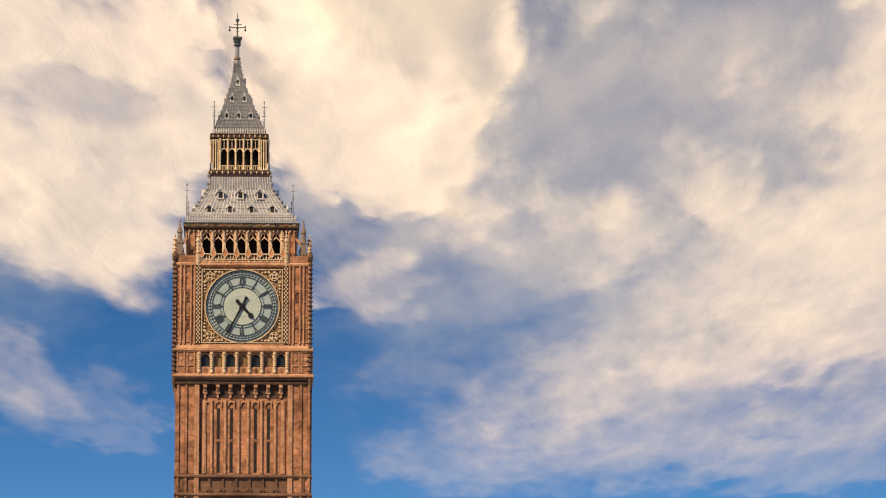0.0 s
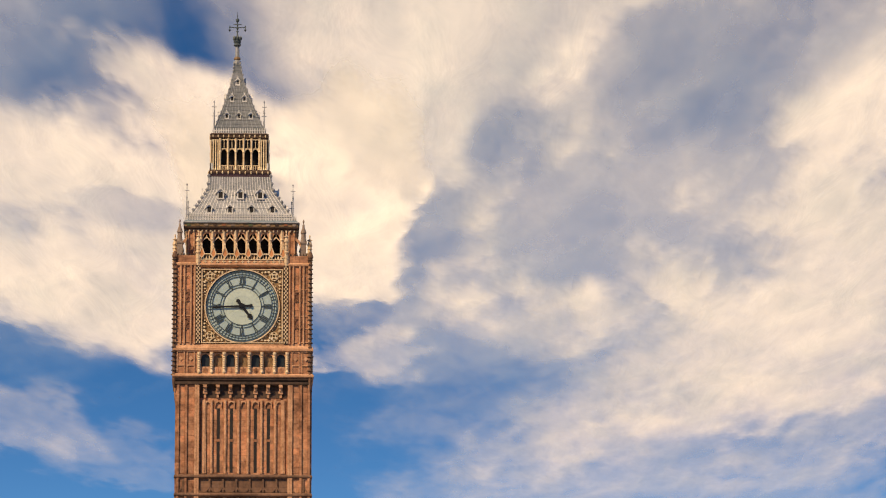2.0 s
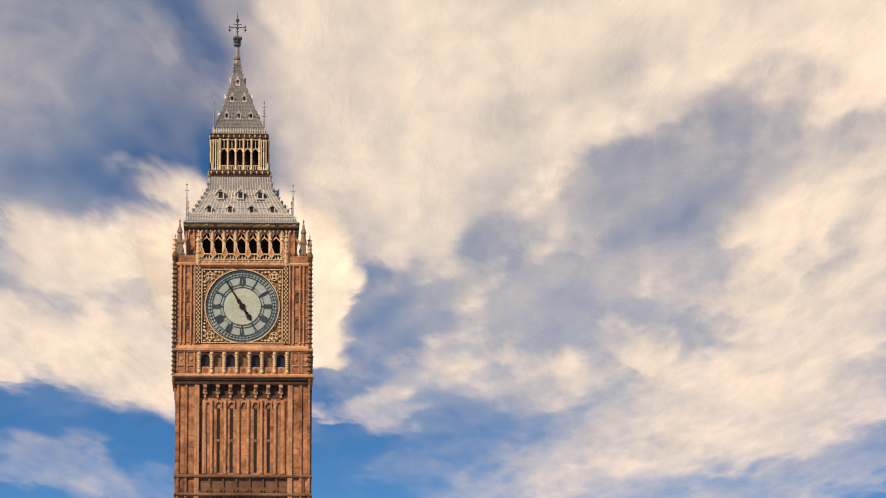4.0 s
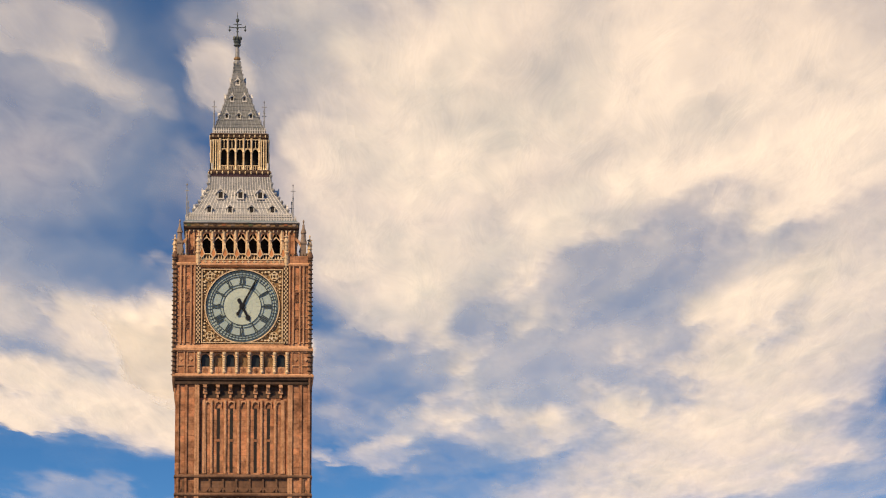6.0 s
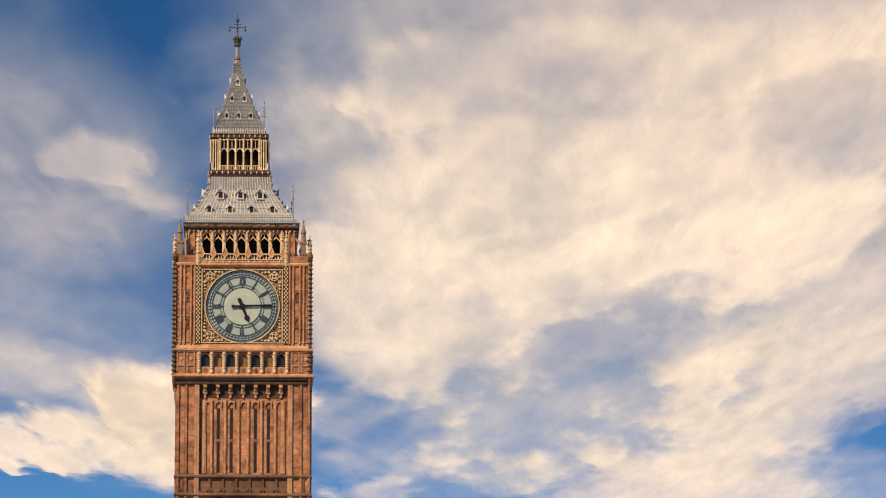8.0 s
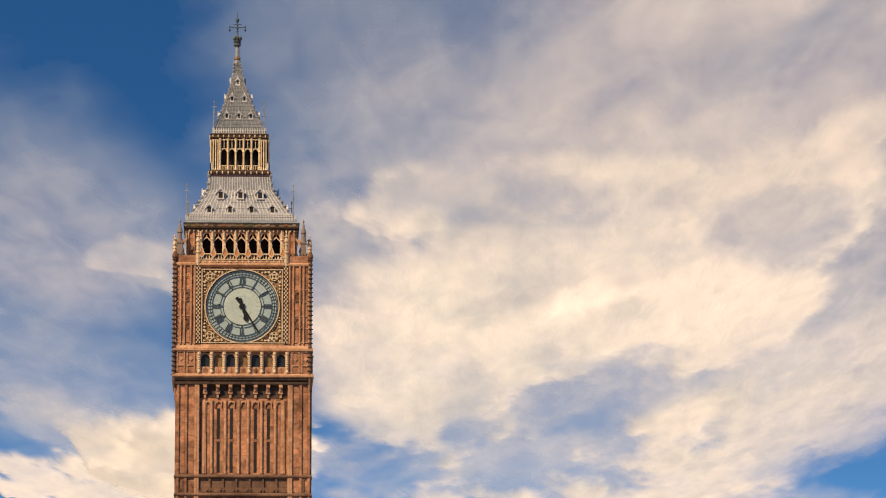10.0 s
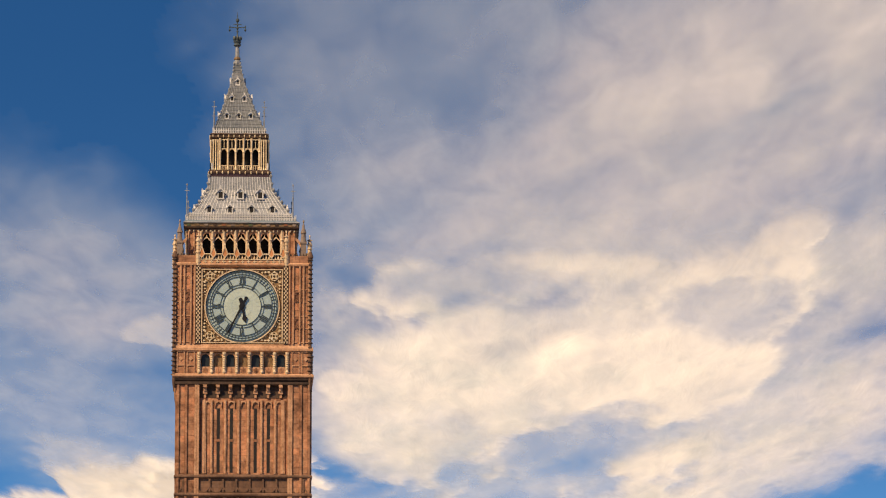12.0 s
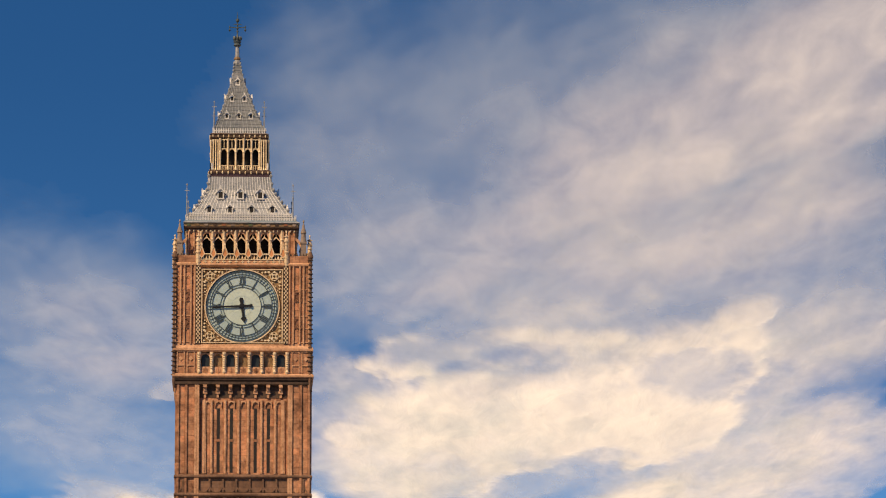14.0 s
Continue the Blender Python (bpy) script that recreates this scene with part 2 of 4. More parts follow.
# ---- the clock tower ----
tower = tagged(new("clock_tower"), "tall gothic limestone clock tower with iron spire", "clock tower")
tower.location = (-18.44, 383.01, 0)
tower.rotation_euler = (0, 0, radians(2.747))
SIDES = range(4)


def side(i, x0=0.0):
    return pose(x0, 0, 0, 0, 0, 90 * i)


def on_sides(name, bm, material, x0=0.0, label="", only=SIDES):
    """The same piece on each of the tower's four sides."""
    data = mesh_of(name, bm, material)
    return [part(name, data, None, tower, label, side(i, x0)) for i in only]


def repeat(name, bm, material, places, x0=0.0, label=""):
    """The same piece at each place (x, z) of each side."""
    data = mesh_of(name, bm, material)
    for i in SIDES:
        for x, z in places:
            part(name, data, None, tower, label, side(i, x0) @ pose(x, 0, z))


def shaft():
    x0 = 0.2
    part("shaft_wall", square(bmesh.new(), [(5.72, 0), (5.72, 46.6)]), STONE, tower, "", pose(x0, 0, 0))
    part("plinth", square(bmesh.new(), [(6.7, 0), (6.7, 1.6), (6.3, 2.2), (6.2, 3.0)]), STONE, tower, "", pose(x0, 0, 0))
    # clasping corner piers, each with three raised shafts on a face
    for sx in (-1, 1):
        for sy in (-1, 1):
            bm = bmesh.new()
            box(bm, sx * 4.0, sx * 6.0, sy * 4.0, sy * 6.0, 0.02, 48.0)
            part("corner_pier", bm, STONE, tower, "", pose(x0, 0, 0))
    for x in (-5.88, -5.15, -4.3, -4.08, 4.08, 4.3, 5.15, 5.88):
        on_sides("pier_shaft", B((x - 0.1, x + 0.1, -6.14, -5.95, 3.0, 48.0)), CARVED if abs(x) < 5 else STONE, x0)
    # mullions and slit windows of the middle panel
    tiers = ((39.75, 46.4), (30.4, 37.6), (20.8, 28.6), (11.0, 19.0))
    for z0, z1 in tiers:
        for x in (-3.55, -2.86, -1.63, -0.42, 0.42, 1.63, 2.86, 3.55):
            wide = 0.2 if abs(x) > 3 else 0.13
            bm = B((x - wide, x + wide, -5.84, -5.7, z0, z1))
            box(bm, x - wide * 0.45, x + wide * 0.45, -5.9, -5.83, z0, z1)
            on_sides("mullion", bm, CARVED, x0)
        for x in (-2.25, -1.08, 1.08, 2.25):
            mid = z0 + (z1 - z0) * 0.45
            on_sides("slit_window", B((x - 0.13, x + 0.13, -5.74, -5.7, z0 + 0.1, mid - 0.12)), DARK, x0, "dark narrow slit window")
            on_sides("slit_window", B((x - 0.13, x + 0.13, -5.74, -5.7, mid + 0.12, z1 - 0.75)), DARK, x0, "dark narrow slit window")
            on_sides("transom", B((x - 0.17, x + 0.17, -5.78, -5.7, mid - 0.1, mid + 0.1)), STONE, x0)
            bm = arch_head(bmesh.new(), x - 0.3, x + 0.3, z1 - 0.75, z1 - 0.1, -5.86, -5.7)
            on_sides("panel_head", bm, CARVED, x0)
        for x in (-3.2, 0.0, 3.2):
            on_sides("panel_head", arch_head(bmesh.new(), x - 0.25, x + 0.25, z1 - 0.75, z1 - 0.1, -5.86, -5.7), CARVED, x0)
    for z in (39.4, 37.75, 30.1, 28.75, 20.5, 19.2, 10.7, 9.4):
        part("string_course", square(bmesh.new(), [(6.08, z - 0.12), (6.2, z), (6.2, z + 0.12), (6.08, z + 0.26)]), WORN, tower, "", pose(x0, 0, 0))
    # bands of blind tracery between the string courses
    for z0, z1 in ((38.05, 39.25), (29.05, 29.95), (19.5, 20.35), (9.7, 10.55)):
        bm = bmesh.new()
        for k in range(10):
            x = -5.4 + k * 1.2
            prism(bm, [(x - 0.45, z0), (x, z0 + (z1 - z0) * 0.5), (x + 0.45, z0), (x + 0.3, z0), (x, z0 + (z1 - z0) * 0.33), (x - 0.3, z0)][::-1], -6.1, -5.7)
            box(bm, x - 0.08, x + 0.08, -6.08, -5.7, z0, z1)
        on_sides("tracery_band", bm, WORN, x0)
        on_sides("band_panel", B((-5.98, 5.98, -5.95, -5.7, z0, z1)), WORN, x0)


def gallery():
    x0 = 0.14
    part("gallery_wall", square(bmesh.new(), [(5.7, 46.6), (5.7, 51.4)]), STONE, tower, "", pose(x0, 0, 0))
    # soffit coloured near-black for the shade below the gallery
    part("gallery_soffit", square(bmesh.new(), [(6.02, 48.02), (6.2, 48.2), (6.2, 48.36)]), SOOT_SHADE, tower, "", pose(x0, 0, 0))
    part("gallery_ledge", square(bmesh.new(), [(6.24, 48.36), (6.36, 48.48), (6.36, 48.62), (6.22, 48.74)]), CARVED, tower, "", pose(x0, 0, 0))
    # black course stands in for the shadow that the ledge casts
    part("ledge_shadow_course", square(bmesh.new(), [(6.06, 47.72), (6.2, 47.8), (6.2, 48.02)]), SOOT_SHADE, tower, "black weathered course under the ledge", pose(x0, 0, 0))
    # corbels, and the recess between them, coloured dark for the shade there
    on_sides("corbel_recess", B((-3.95, 3.95, -5.76, -5.68, 46.6, 48.02)), SOOT_SHADE, x0)
    bm = bmesh.new()
    box(bm, -0.17, 0.17, -6.26, -5.7, 47.5, 47.74)
    box(bm, -0.15, 0.15, -6.05, -5.7, 47.2, 47.55)
    box(bm, -0.2, 0.2, -5.95, -5.7, 46.95, 47.2)
    box(bm, -0.1, 0.1, -5.88, -5.7, 46.6, 46.95)
    repeat("corbel", bm, CARVED, [(-3.4 + 1.133 * k, 0) for k in range(7)], x0)
    for k in range(7):
        x = -3.4 + 1.133 * k
        dark = k in (0, 2, 4, 6)
        on_sides("gallery_light", B((x - 0.33, x + 0.33, -5.83, -5.7, 49.4, 50.5)), WINDOW if dark else BRONZE, x0, "dark leaded glass light" if dark else "brown boarded light")
        on_sides("light_head", arch_head(bmesh.new(), x - 0.4, x + 0.4, 50.1, 50.62, -6.02, -5.7), CARVED, x0)
        on_sides("parapet_panel", B((x - 0.42, x + 0.42, -6.06, -5.7, 48.74, 49.38)), CARVED, x0)
        bm = B((x - 0.2, x + 0.2, -6.1, -6.05, 48.9, 49.22))
        box(bm, x - 0.05, x + 0.05, -6.13, -6.05, 48.8, 49.32)
        on_sides("quatrefoil", bm, STONE, x0)
    for k in range(8):
        x = -3.966 + 1.133 * k
        bm = B((x - 0.17, x + 0.17, -6.12, -5.7, 48.74, 50.75))
        beads = [(0.1, 48.74), (0.17, 48.9), (0.1, 49.06)]
        for q in range(6):
            beads += [(0.08, 49.16 + q * 0.2), (0.14, 49.24 + q * 0.2), (0.08, 49.32 + q * 0.2)]
        turned(bm, beads + [(0.1, 50.36), (0.17, 50.5), (0.17, 50.7)], 8, x, -6.2)
        on_sides("colonnette", bm, PALE, x0)
    # panelled corner piers
    for s in (-1, 1):
        bm = B((s * 4.16, s * 6.12, -6.12, -5.7, 48.74, 51.2))
        on_sides("gallery_pier", bm, STONE, x0)
        for c in (4.72, 5.62):
            bm = B((s * c - 0.36, s * c - 0.28, -6.2, -6.1, 48.8, 50.8), (s * c + 0.28, s * c + 0.36, -6.2, -6.1, 48.8, 50.8), (s * c - 0.28, s * c + 0.28, -6.2, -6.1, 49.45, 49.55), (s * c - 0.28, s * c + 0.28, -6.2, -6.1, 50.7, 50.8))
            prism(bm, [(s * c - 0.2, 50.1), (s * c, 49.88), (s * c + 0.2, 50.1), (s * c, 50.34)], -6.18, -6.1)
            on_sides("pier_panel", bm, CARVED, x0)
    part("gallery_cornice", square(bmesh.new(), [(6.1, 50.7), (6.3, 50.85), (6.3, 51.05), (6.14, 51.3), (6.14, 51.45)]), CARVED, tower, "", pose(x0, 0, 0))


def corner_shafts():
    """Slender crocketed shafts up the corners of the clock stage, each with a pinnacle."""
    bm = bmesh.new()
    turned(bm, [(0.04, 47.2), (0.14, 47.9), (0.15, 48.3), (0.15, 59.2), (0.26, 59.35), (0.22, 59.6), (0.1, 59.9)], 8)
    data = mesh_of("corner_shaft", bm, WORN)
    bm = bmesh.new()
    for k in range(26):
        z = 48.6 + k * 0.42
        turned(bm, [(0.1, z - 0.08), (0.27, z), (0.24, z + 0.06), (0.1, z + 0.14)], 6)
    leaves = mesh_of("crocket", bm, SOOT_SHADE)
    for sx in (-1, 1):
        for sy in (-1, 1):
            m = pose(0.03 + sx * 6.12, sy * 6.12, 0)
            ob = part("corner_shaft", data, None, tower, "slender stone corner shaft", m)
            part("crocket", leaves, None, ob, "dark sooty crockets")["kind"] = "stuff"


def clock_stage():
    part("clock_wall", square(bmesh.new(), [(5.9, 51.4), (5.9, 59.1)]), STONE, tower)
    for s in (-1, 1):
        on_sides("clock_pier", B((s * 4.2, s * 6.1, -6.1, -5.8, 51.45, 58.6)), STONE)
        for x in (4.28, 4.62, 5.2, 5.55, 6.02):
            on_sides("pier_moulding", B((s * x - 0.07, s * x + 0.07, -6.24, -6.08, 51.45, 58.6)), CARVED)
        for z in (53.35, 55.75):
            bm = bmesh.new()
            for dx, dz in ((-0.4, 0), (0.4, 0), (0, -0.4), (0, 0.4)):
                w, h = (0.05, 0.45) if dx else (0.45, 0.05)
                box(bm, s * 5.1 + dx - w, s * 5.1 + dx + w, -6.22, -6.08, z + dz - h, z + dz + h)
            prism(bm, [(s * 5.1 - 0.3, z), (s * 5.1, z - 0.3), (s * 5.1 + 0.3, z), (s * 5.1, z + 0.3)], -6.2, -6.08)
            for dx, dz in ((-0.27, -0.27), (-0.27, 0.27), (0.27, -0.27), (0.27, 0.27)):
                prism(bm, [(s * 5.1 + dx - 0.12, z + dz), (s * 5.1 + dx, z + dz - 0.12), (s * 5.1 + dx + 0.12, z + dz), (s * 5.1 + dx, z + dz + 0.12)], -6.2, -6.08)
            on_sides("pier_rosette", bm, ROSE, 0, "dark red carved rosette panel")
        for z in (51.6, 54.0, 56.4):
            for x in (4.85, 5.38, 5.78):
                bm = arch_head(bmesh.new(), s * x - 0.16, s * x + 0.16, z + 1.0, z + 1.3, -6.16, -6.08)
                box(bm, s * x - 0.16, s * x + 0.16, -6.16, -6.08, z - 0.02, z + 0.06)
                on_sides("pier_panel", bm, CARVED)
        # chequered border beside the dial
        on_sides("border_strip", B((s * 3.95 - 0.21, s * 3.95 + 0.21, -6.2, -5.8, 51.45, 59.1)), SOOT_SHADE)
        bm = bmesh.new()
        for k in range(40):
            z = 51.6 + k * 0.187
            for c in (0, 1, 2):
                if (k + c) % 2 == 0:
                    x = s * 3.95 + (c - 1) * 0.13
                    box(bm, x - 0.062, x + 0.062, -6.25, -6.19, z - 0.09, z + 0.09)
        for ob in on_sides("border_studs", bm, PALE, 0, "pale stone chequer studs"):
            ob["kind"] = "stuff"
    part("clock_cornice", square(bmesh.new(), [(6.1, 58.5), (6.28, 58.62), (6.28, 58.75), (6.1, 58.9)]), CARVED, tower)


def numeral(bm, hour):
    """A roman numeral in bars, upright at the top of the dial, turned to its hour."""
    text = ("XII", "I", "II", "III", "IIII", "V", "VI", "VII", "VIII", "IX", "X", "XI")[hour]
    widths = {"I": 0.14, "V": 0.3, "X": 0.3}
    total = sum(widths[c] for c in text)
    at = -total / 2
    a = radians(-30 * hour)
    lo, hi = 2.02, 2.66
    for c in text:
        w = widths[c]
        mid = at + w / 2
        strokes = {"I": [(mid, mid)], "V": [(mid, mid - 0.1), (mid, mid + 0.1)], "X": [(mid - 0.1, mid + 0.1), (mid + 0.1, mid - 0.1)]}[c]
        for x0, x1 in strokes:
            q = [(x0 - 0.04, lo), (x0 + 0.04, lo), (x1 + 0.04, hi), (x1 - 0.04, hi)]
            prism(bm, [(x * math.cos(a) - z * math.sin(a), x * math.sin(a) + z * math.cos(a)) for x, z in q], -0.13, -0.08)
        at += w
    return bm


def clock_dial(i):
    """One dial, built round its own middle; local -Y faces out."""
    m = side(i) @ pose(0, -6.0, 54.9)
    dial = part("clock_dial", B((-3.68, 3.68, 0.0, 0.08, -3.4, 3.4)), BRONZE, tower, "round opal glass clock dial in a gilded square frame", m)
    part("dial_glass", ring(bmesh.new(), 1.7, 3.25, -0.06, -0.02), OPAL_BLUE, dial, "bluish opal glass ring")
    part("dial_centre", disc(bmesh.new(), 1.72, -0.075, -0.03), OPAL, dial, "pale opal glass centre")
    rims = bmesh.new()
    for r, w in ((1.72, 0.03), (1.96, 0.015), (2.7, 0.03), (2.9, 0.015), (3.12, 0.02)):
        ring(rims, r - w, r + w, -0.12, -0.05)
    part("dial_tracery", rims, BLUE_IRON, dial)
    rose = ring(bmesh.new(), 0.92, 0.945, -0.09, -0.06, 0, 48)
    for k in range(24):
        spoke(rose, 15 * k, 0.3, 1.7, 0.004, 0.006, -0.085, -0.06)
    part("centre_leading", rose, OPAL_BLUE, dial)
    for h in range(12):
        part("numeral", numeral(bmesh.new(), h), BLUE_IRON, dial)
        part("hour_spoke", spoke(bmesh.new(), 30 * h, 1.72, 2.02, 0.05, 0.09, -0.12, -0.05), BLUE_IRON, dial)
    ticks = bmesh.new()
    for k in range(60):
        spoke(ticks, 6 * k, 2.7, 3.14, 0.014, 0.02, -0.115, -0.05)
    tagged(part("minute_marks", ticks, BLUE_IRON, dial), kind="stuff")
    part("dial_ring", ring(bmesh.new(), 3.29, 3.4, -0.2, 0.0), PALE, dial, "pale gilded outer ring")
    part("inner_ring", ring(bmesh.new(), 3.21, 3.29, -0.14, 0.0), BLUE_IRON, dial)
    bm = bmesh.new()
    for x0, x1, z0, z1 in ((-3.68, 3.68, 3.3, 3.38), (-3.68, 3.68, -3.38, -3.3), (-3.68, -3.58, -3.3, 3.3), (3.58, 3.68, -3.3, 3.3)):
        box(bm, x0, x1, -0.2, 0.0, z0, z1)
    part("dial_frame", bm, PALE, dial, "gilded square frame")
    for sx in (-1, 1):
        for sz in (-1, 1):
            bm = bmesh.new()
            # a rose in a ring, with leaves along the frame and beside the dial
            cx, cz = sx * 2.9, sz * 2.72
            for r0, r1 in ((0.34, 0.4), (0.12, 0.2)):
                p = [(math.sin(2 * math.pi * q / 16), math.cos(2 * math.pi * q / 16)) for q in range(16)]
                for q in range(16):
                    u, v = p[q], p[(q + 1) % 16]
                    prism(bm, [(cx + r0 * u[0], cz + r0 * u[1]), (cx + r0 * v[0], cz + r0 * v[1]), (cx + r1 * v[0], cz + r1 * v[1]), (cx + r1 * u[0], cz + r1 * u[1])], -0.15, -0.02)
            for q in range(4):
                a = math.pi * q / 2 + math.pi / 4
                lx, lz = cx + 0.24 * math.cos(a), cz + 0.24 * math.sin(a)
                prism(bm, [(lx + 0.1 * math.cos(k * math.pi / 3), lz + 0.1 * math.sin(k * math.pi / 3)) for k in range(6)], -0.17, -0.02)
            for k in range(5):
                w = 0.16 - 0.02 * k
                for lx, lz in ((sx * (2.4 - 0.3 * k), sz * (3.12 - 0.012 * k)), (sx * (3.4 - 0.012 * k), sz * (2.2 - 0.3 * k))):
                    if math.hypot(lx, lz) > 3.44 + w:
                        prism(bm, [(lx - w, lz), (lx, lz - w * 0.7), (lx + w, lz), (lx, lz + w * 0.7)], -0.13, -0.02)
            for k in range(9):
                a = radians(45 + (k - 4) * 7)
                lx, lz = sx * 3.5 * math.cos(a), sz * 3.5 * math.sin(a)
                if abs(lx) < 3.5 and abs(lz) < 3.22:
                    prism(bm, [(lx + 0.055 * math.cos(q * math.pi / 3), lz + 0.055 * math.sin(q * math.pi / 3)) for q in range(6)], -0.12, -0.02)
            for lx, lz in ((3.42, 3.14), (3.42, 2.72), (2.9, 3.16), (2.5, 2.86), (3.3, 2.3)):
                prism(bm, [(sx * lx + 0.09 * math.cos(q * math.pi / 3), sz * lz + 0.09 * math.sin(q * math.pi / 3)) for q in range(6)], -0.13, -0.02)
            part("spandrel_ornament", bm, GOLD, dial, "gilded foliate ornament")["kind"] = "stuff"
    bm = bmesh.new()
    spoke(bm, 0, -0.95, 0.0, 0.1, 0.09, -0.22, -0.19)
    spoke(bm, 0, 0.0, 2.55, 0.1, 0.06, -0.22, -0.19)
    spoke(bm, 0, 2.55, 3.0, 0.06, 0.012, -0.22, -0.19)
    disc(bm, 0.17, -0.225, -0.18, 0, 16)
    disc(bm, 0.16, -0.224, -0.185, -0.8, 12)
    minute = part("minute_pointer", bm, BLACK, dial, "long black minute pointer")
    bm = bmesh.new()
    spoke(bm, 0, -0.6, 0.0, 0.16, 0.12, -0.18, -0.15)
    spoke(bm, 0, 0.0, 1.0, 0.13, 0.1, -0.18, -0.15)
    spoke(bm, 0, 0.95, 1.12, 0.1, 0.26, -0.18, -0.15)
    spoke(bm, 0, 1.12, 1.5, 0.26, 0.03, -0.18, -0.15)
    spoke(bm, 90, -0.28, 0.28, 0.1, 0.1, -0.18, -0.15)
    disc(bm, 0.18, -0.184, -0.146, -0.6, 12)
    disc(bm, 0.26, -0.184, -0.146, 0, 16)
    hour = part("hour_pointer", bm, BLACK, dial, "short black hour pointer")
    part("pointer_hub", disc(bmesh.new(), 0.1, -0.25, -0.1, 0, 12), BLACK, dial)
    return minute, hour


def belfry():
    x0 = -0.1
    # quatrefoil band and balustrade over the dial
    part("balcony_floor", square(bmesh.new(), [(6.0, 58.9), (6.0, 59.15), (5.4, 59.5), (4.9, 59.62)]), STONE, tower)
    on_sides("quatrefoil_band", B((-4.15, 4.15, -6.16, -5.8, 58.75, 59.12)), CARVED)
    bm = bmesh.new()
    for k in range(15):
        x = -3.92 + 0.56 * k
        box(bm, x - 0.03, x + 0.03, -6.24, -6.15, 58.8, 59.08)
        box(bm, x - 0.15, x + 0.15, -6.24, -6.15, 58.91, 58.97)
    on_sides("quatrefoil", bm, GOLD, 0, "gilded crosses in a stone band")
    on_sides("balustrade_rail", B((-4.15, 4.15, -6.22, -6.0, 59.12, 59.2), (-4.15, 4.15, -6.24, -6.0, 59.6, 59.7)), GOLD)
    bm = turned(bmesh.new(), [(0.07, 59.2), (0.09, 59.3), (0.05, 59.42), (0.09, 59.6)], 6, 0, -6.1)
    repeat("baluster", bm, PALE, [(-4.05 + 0.27 * k, 0) for k in range(31)])
    bm = bmesh.new()
    for q in (-1, 1):
        prism(bm, [(q * 0.3, 59.62), (q * 0.2, 59.62), (0, 60.2), (0, 60.42)][::q], -6.3, -6.12)
        prism(bm, [(q * 0.3, 59.62), (0, 59.22), (0, 59.36), (q * 0.2, 59.62)][::q], -6.3, -6.2)
    turned(bm, [(0.05, 60.35), (0.1, 60.46), (0.06, 60.55), (0.02, 60.68)], 6, 0, -6.2)
    repeat("gablet", bm, PALE, [(-3.675 + 1.05 * k, 0) for k in range(8)])
    core = prism(bmesh.new(), [(-0.2, 59.62), (0, 59.36), (0.2, 59.62), (0, 60.2)], -6.26, -6.14)
    repeat("gablet_core", core, TERRACOTTA, [(-3.675 + 1.05 * k, 0) for k in range(8)], 0, "orange carved core")
    # dark sheet added behind the balusters for the shade in their gaps
    on_sides("balustrade_shade", B((-4.1, 4.1, -6.02, -5.95, 59.15, 59.62)), SOOT_SHADE)
    bm = turned(bmesh.new(), [(0.22, 58.6), (0.22, 59.7), (0.28, 59.8), (0.2, 59.95), (0.17, 60.7), (0.25, 60.8), (0.12, 61.2), (0.04, 61.55), (0.08, 61.62), (0.01, 61.8)], 8)
    for k in range(7):
        turned(bm, [(0.1, 58.8 + k * 0.4), (0.29, 58.86 + k * 0.4), (0.1, 58.96 + k * 0.4)], 4)
    niche = mesh_of("niche_pinnacle", bm, PALE)
    for i in SIDES:
        for x in (-3.98, 3.98):
            part("niche_pinnacle", niche, None, tower, "pale crocketed pinnacle", side(i) @ pose(x, -6.12, 0))
    # belfry wall with seven arched openings a side
    # solid core, coloured near-black in place of the unlit hollow belfry
    part("belfry_core", square(bmesh.new(), [(3.6, 59.6), (3.6, 62.2)]), DARK, tower, "dark inside of the belfry", pose(x0, 0, 0))
    for s in (-1, 1):
        on_sides("belfry_pier", B((s * 3.66, s * 4.9, -4.9, -4.3, 59.6, 62.14)), STONE, x0)
        for x in (3.8, 4.3, 4.8):
            on_sides("belfry_pilaster", B((s * x - 0.06, s * x + 0.06, -5.0, -4.88, 59.6, 62.0)), CARVED, x0)
    for k in range(7):
        x = -3.15 + 1.05 * k
        on_sides("belfry_arch", arch_head(bmesh.new(), x - 0.36, x + 0.36, 60.95, 61.9, -4.9, -4.35), CARVED, x0)
        bm = bmesh.new()
        for q in (-1, 1):
            prism(bm, [(x + q * 0.34, 61.0), (x + q * 0.34, 61.15), (x, 61.5), (x, 61.36)][::q], -4.8, -4.7)
        box(bm, x - 0.03, x + 0.03, -4.8, -4.7, 61.3, 61.75)
        on_sides("arch_tracery", bm, PALE, x0)
    for k in range(8):
        x = -3.675 + 1.05 * k
        bm = B((x - 0.165, x + 0.165, -4.9, -4.4, 59.6, 61.9))
        turned(bm, [(0.13, 59.65), (0.13, 59.9), (0.09, 60.0), (0.09, 61.0), (0.16, 61.15), (0.1, 61.25), (0.1, 61.9)], 8, x, -4.98)
        on_sides("belfry_column", bm, PALE, x0)
    on_sides("belfry_lintel", B((-4.9, 4.9, -4.92, -4.3, 61.9, 62.16)), STONE, x0)
    repeat("drop_ornament", turned(bmesh.new(), [(0.02, 61.8), (0.09, 61.88), (0.09, 62.0), (0.04, 62.05)], 6, 0, -5.0), PALE, [(-4.7 + 0.38 * k, 0) for k in range(26)], x0)
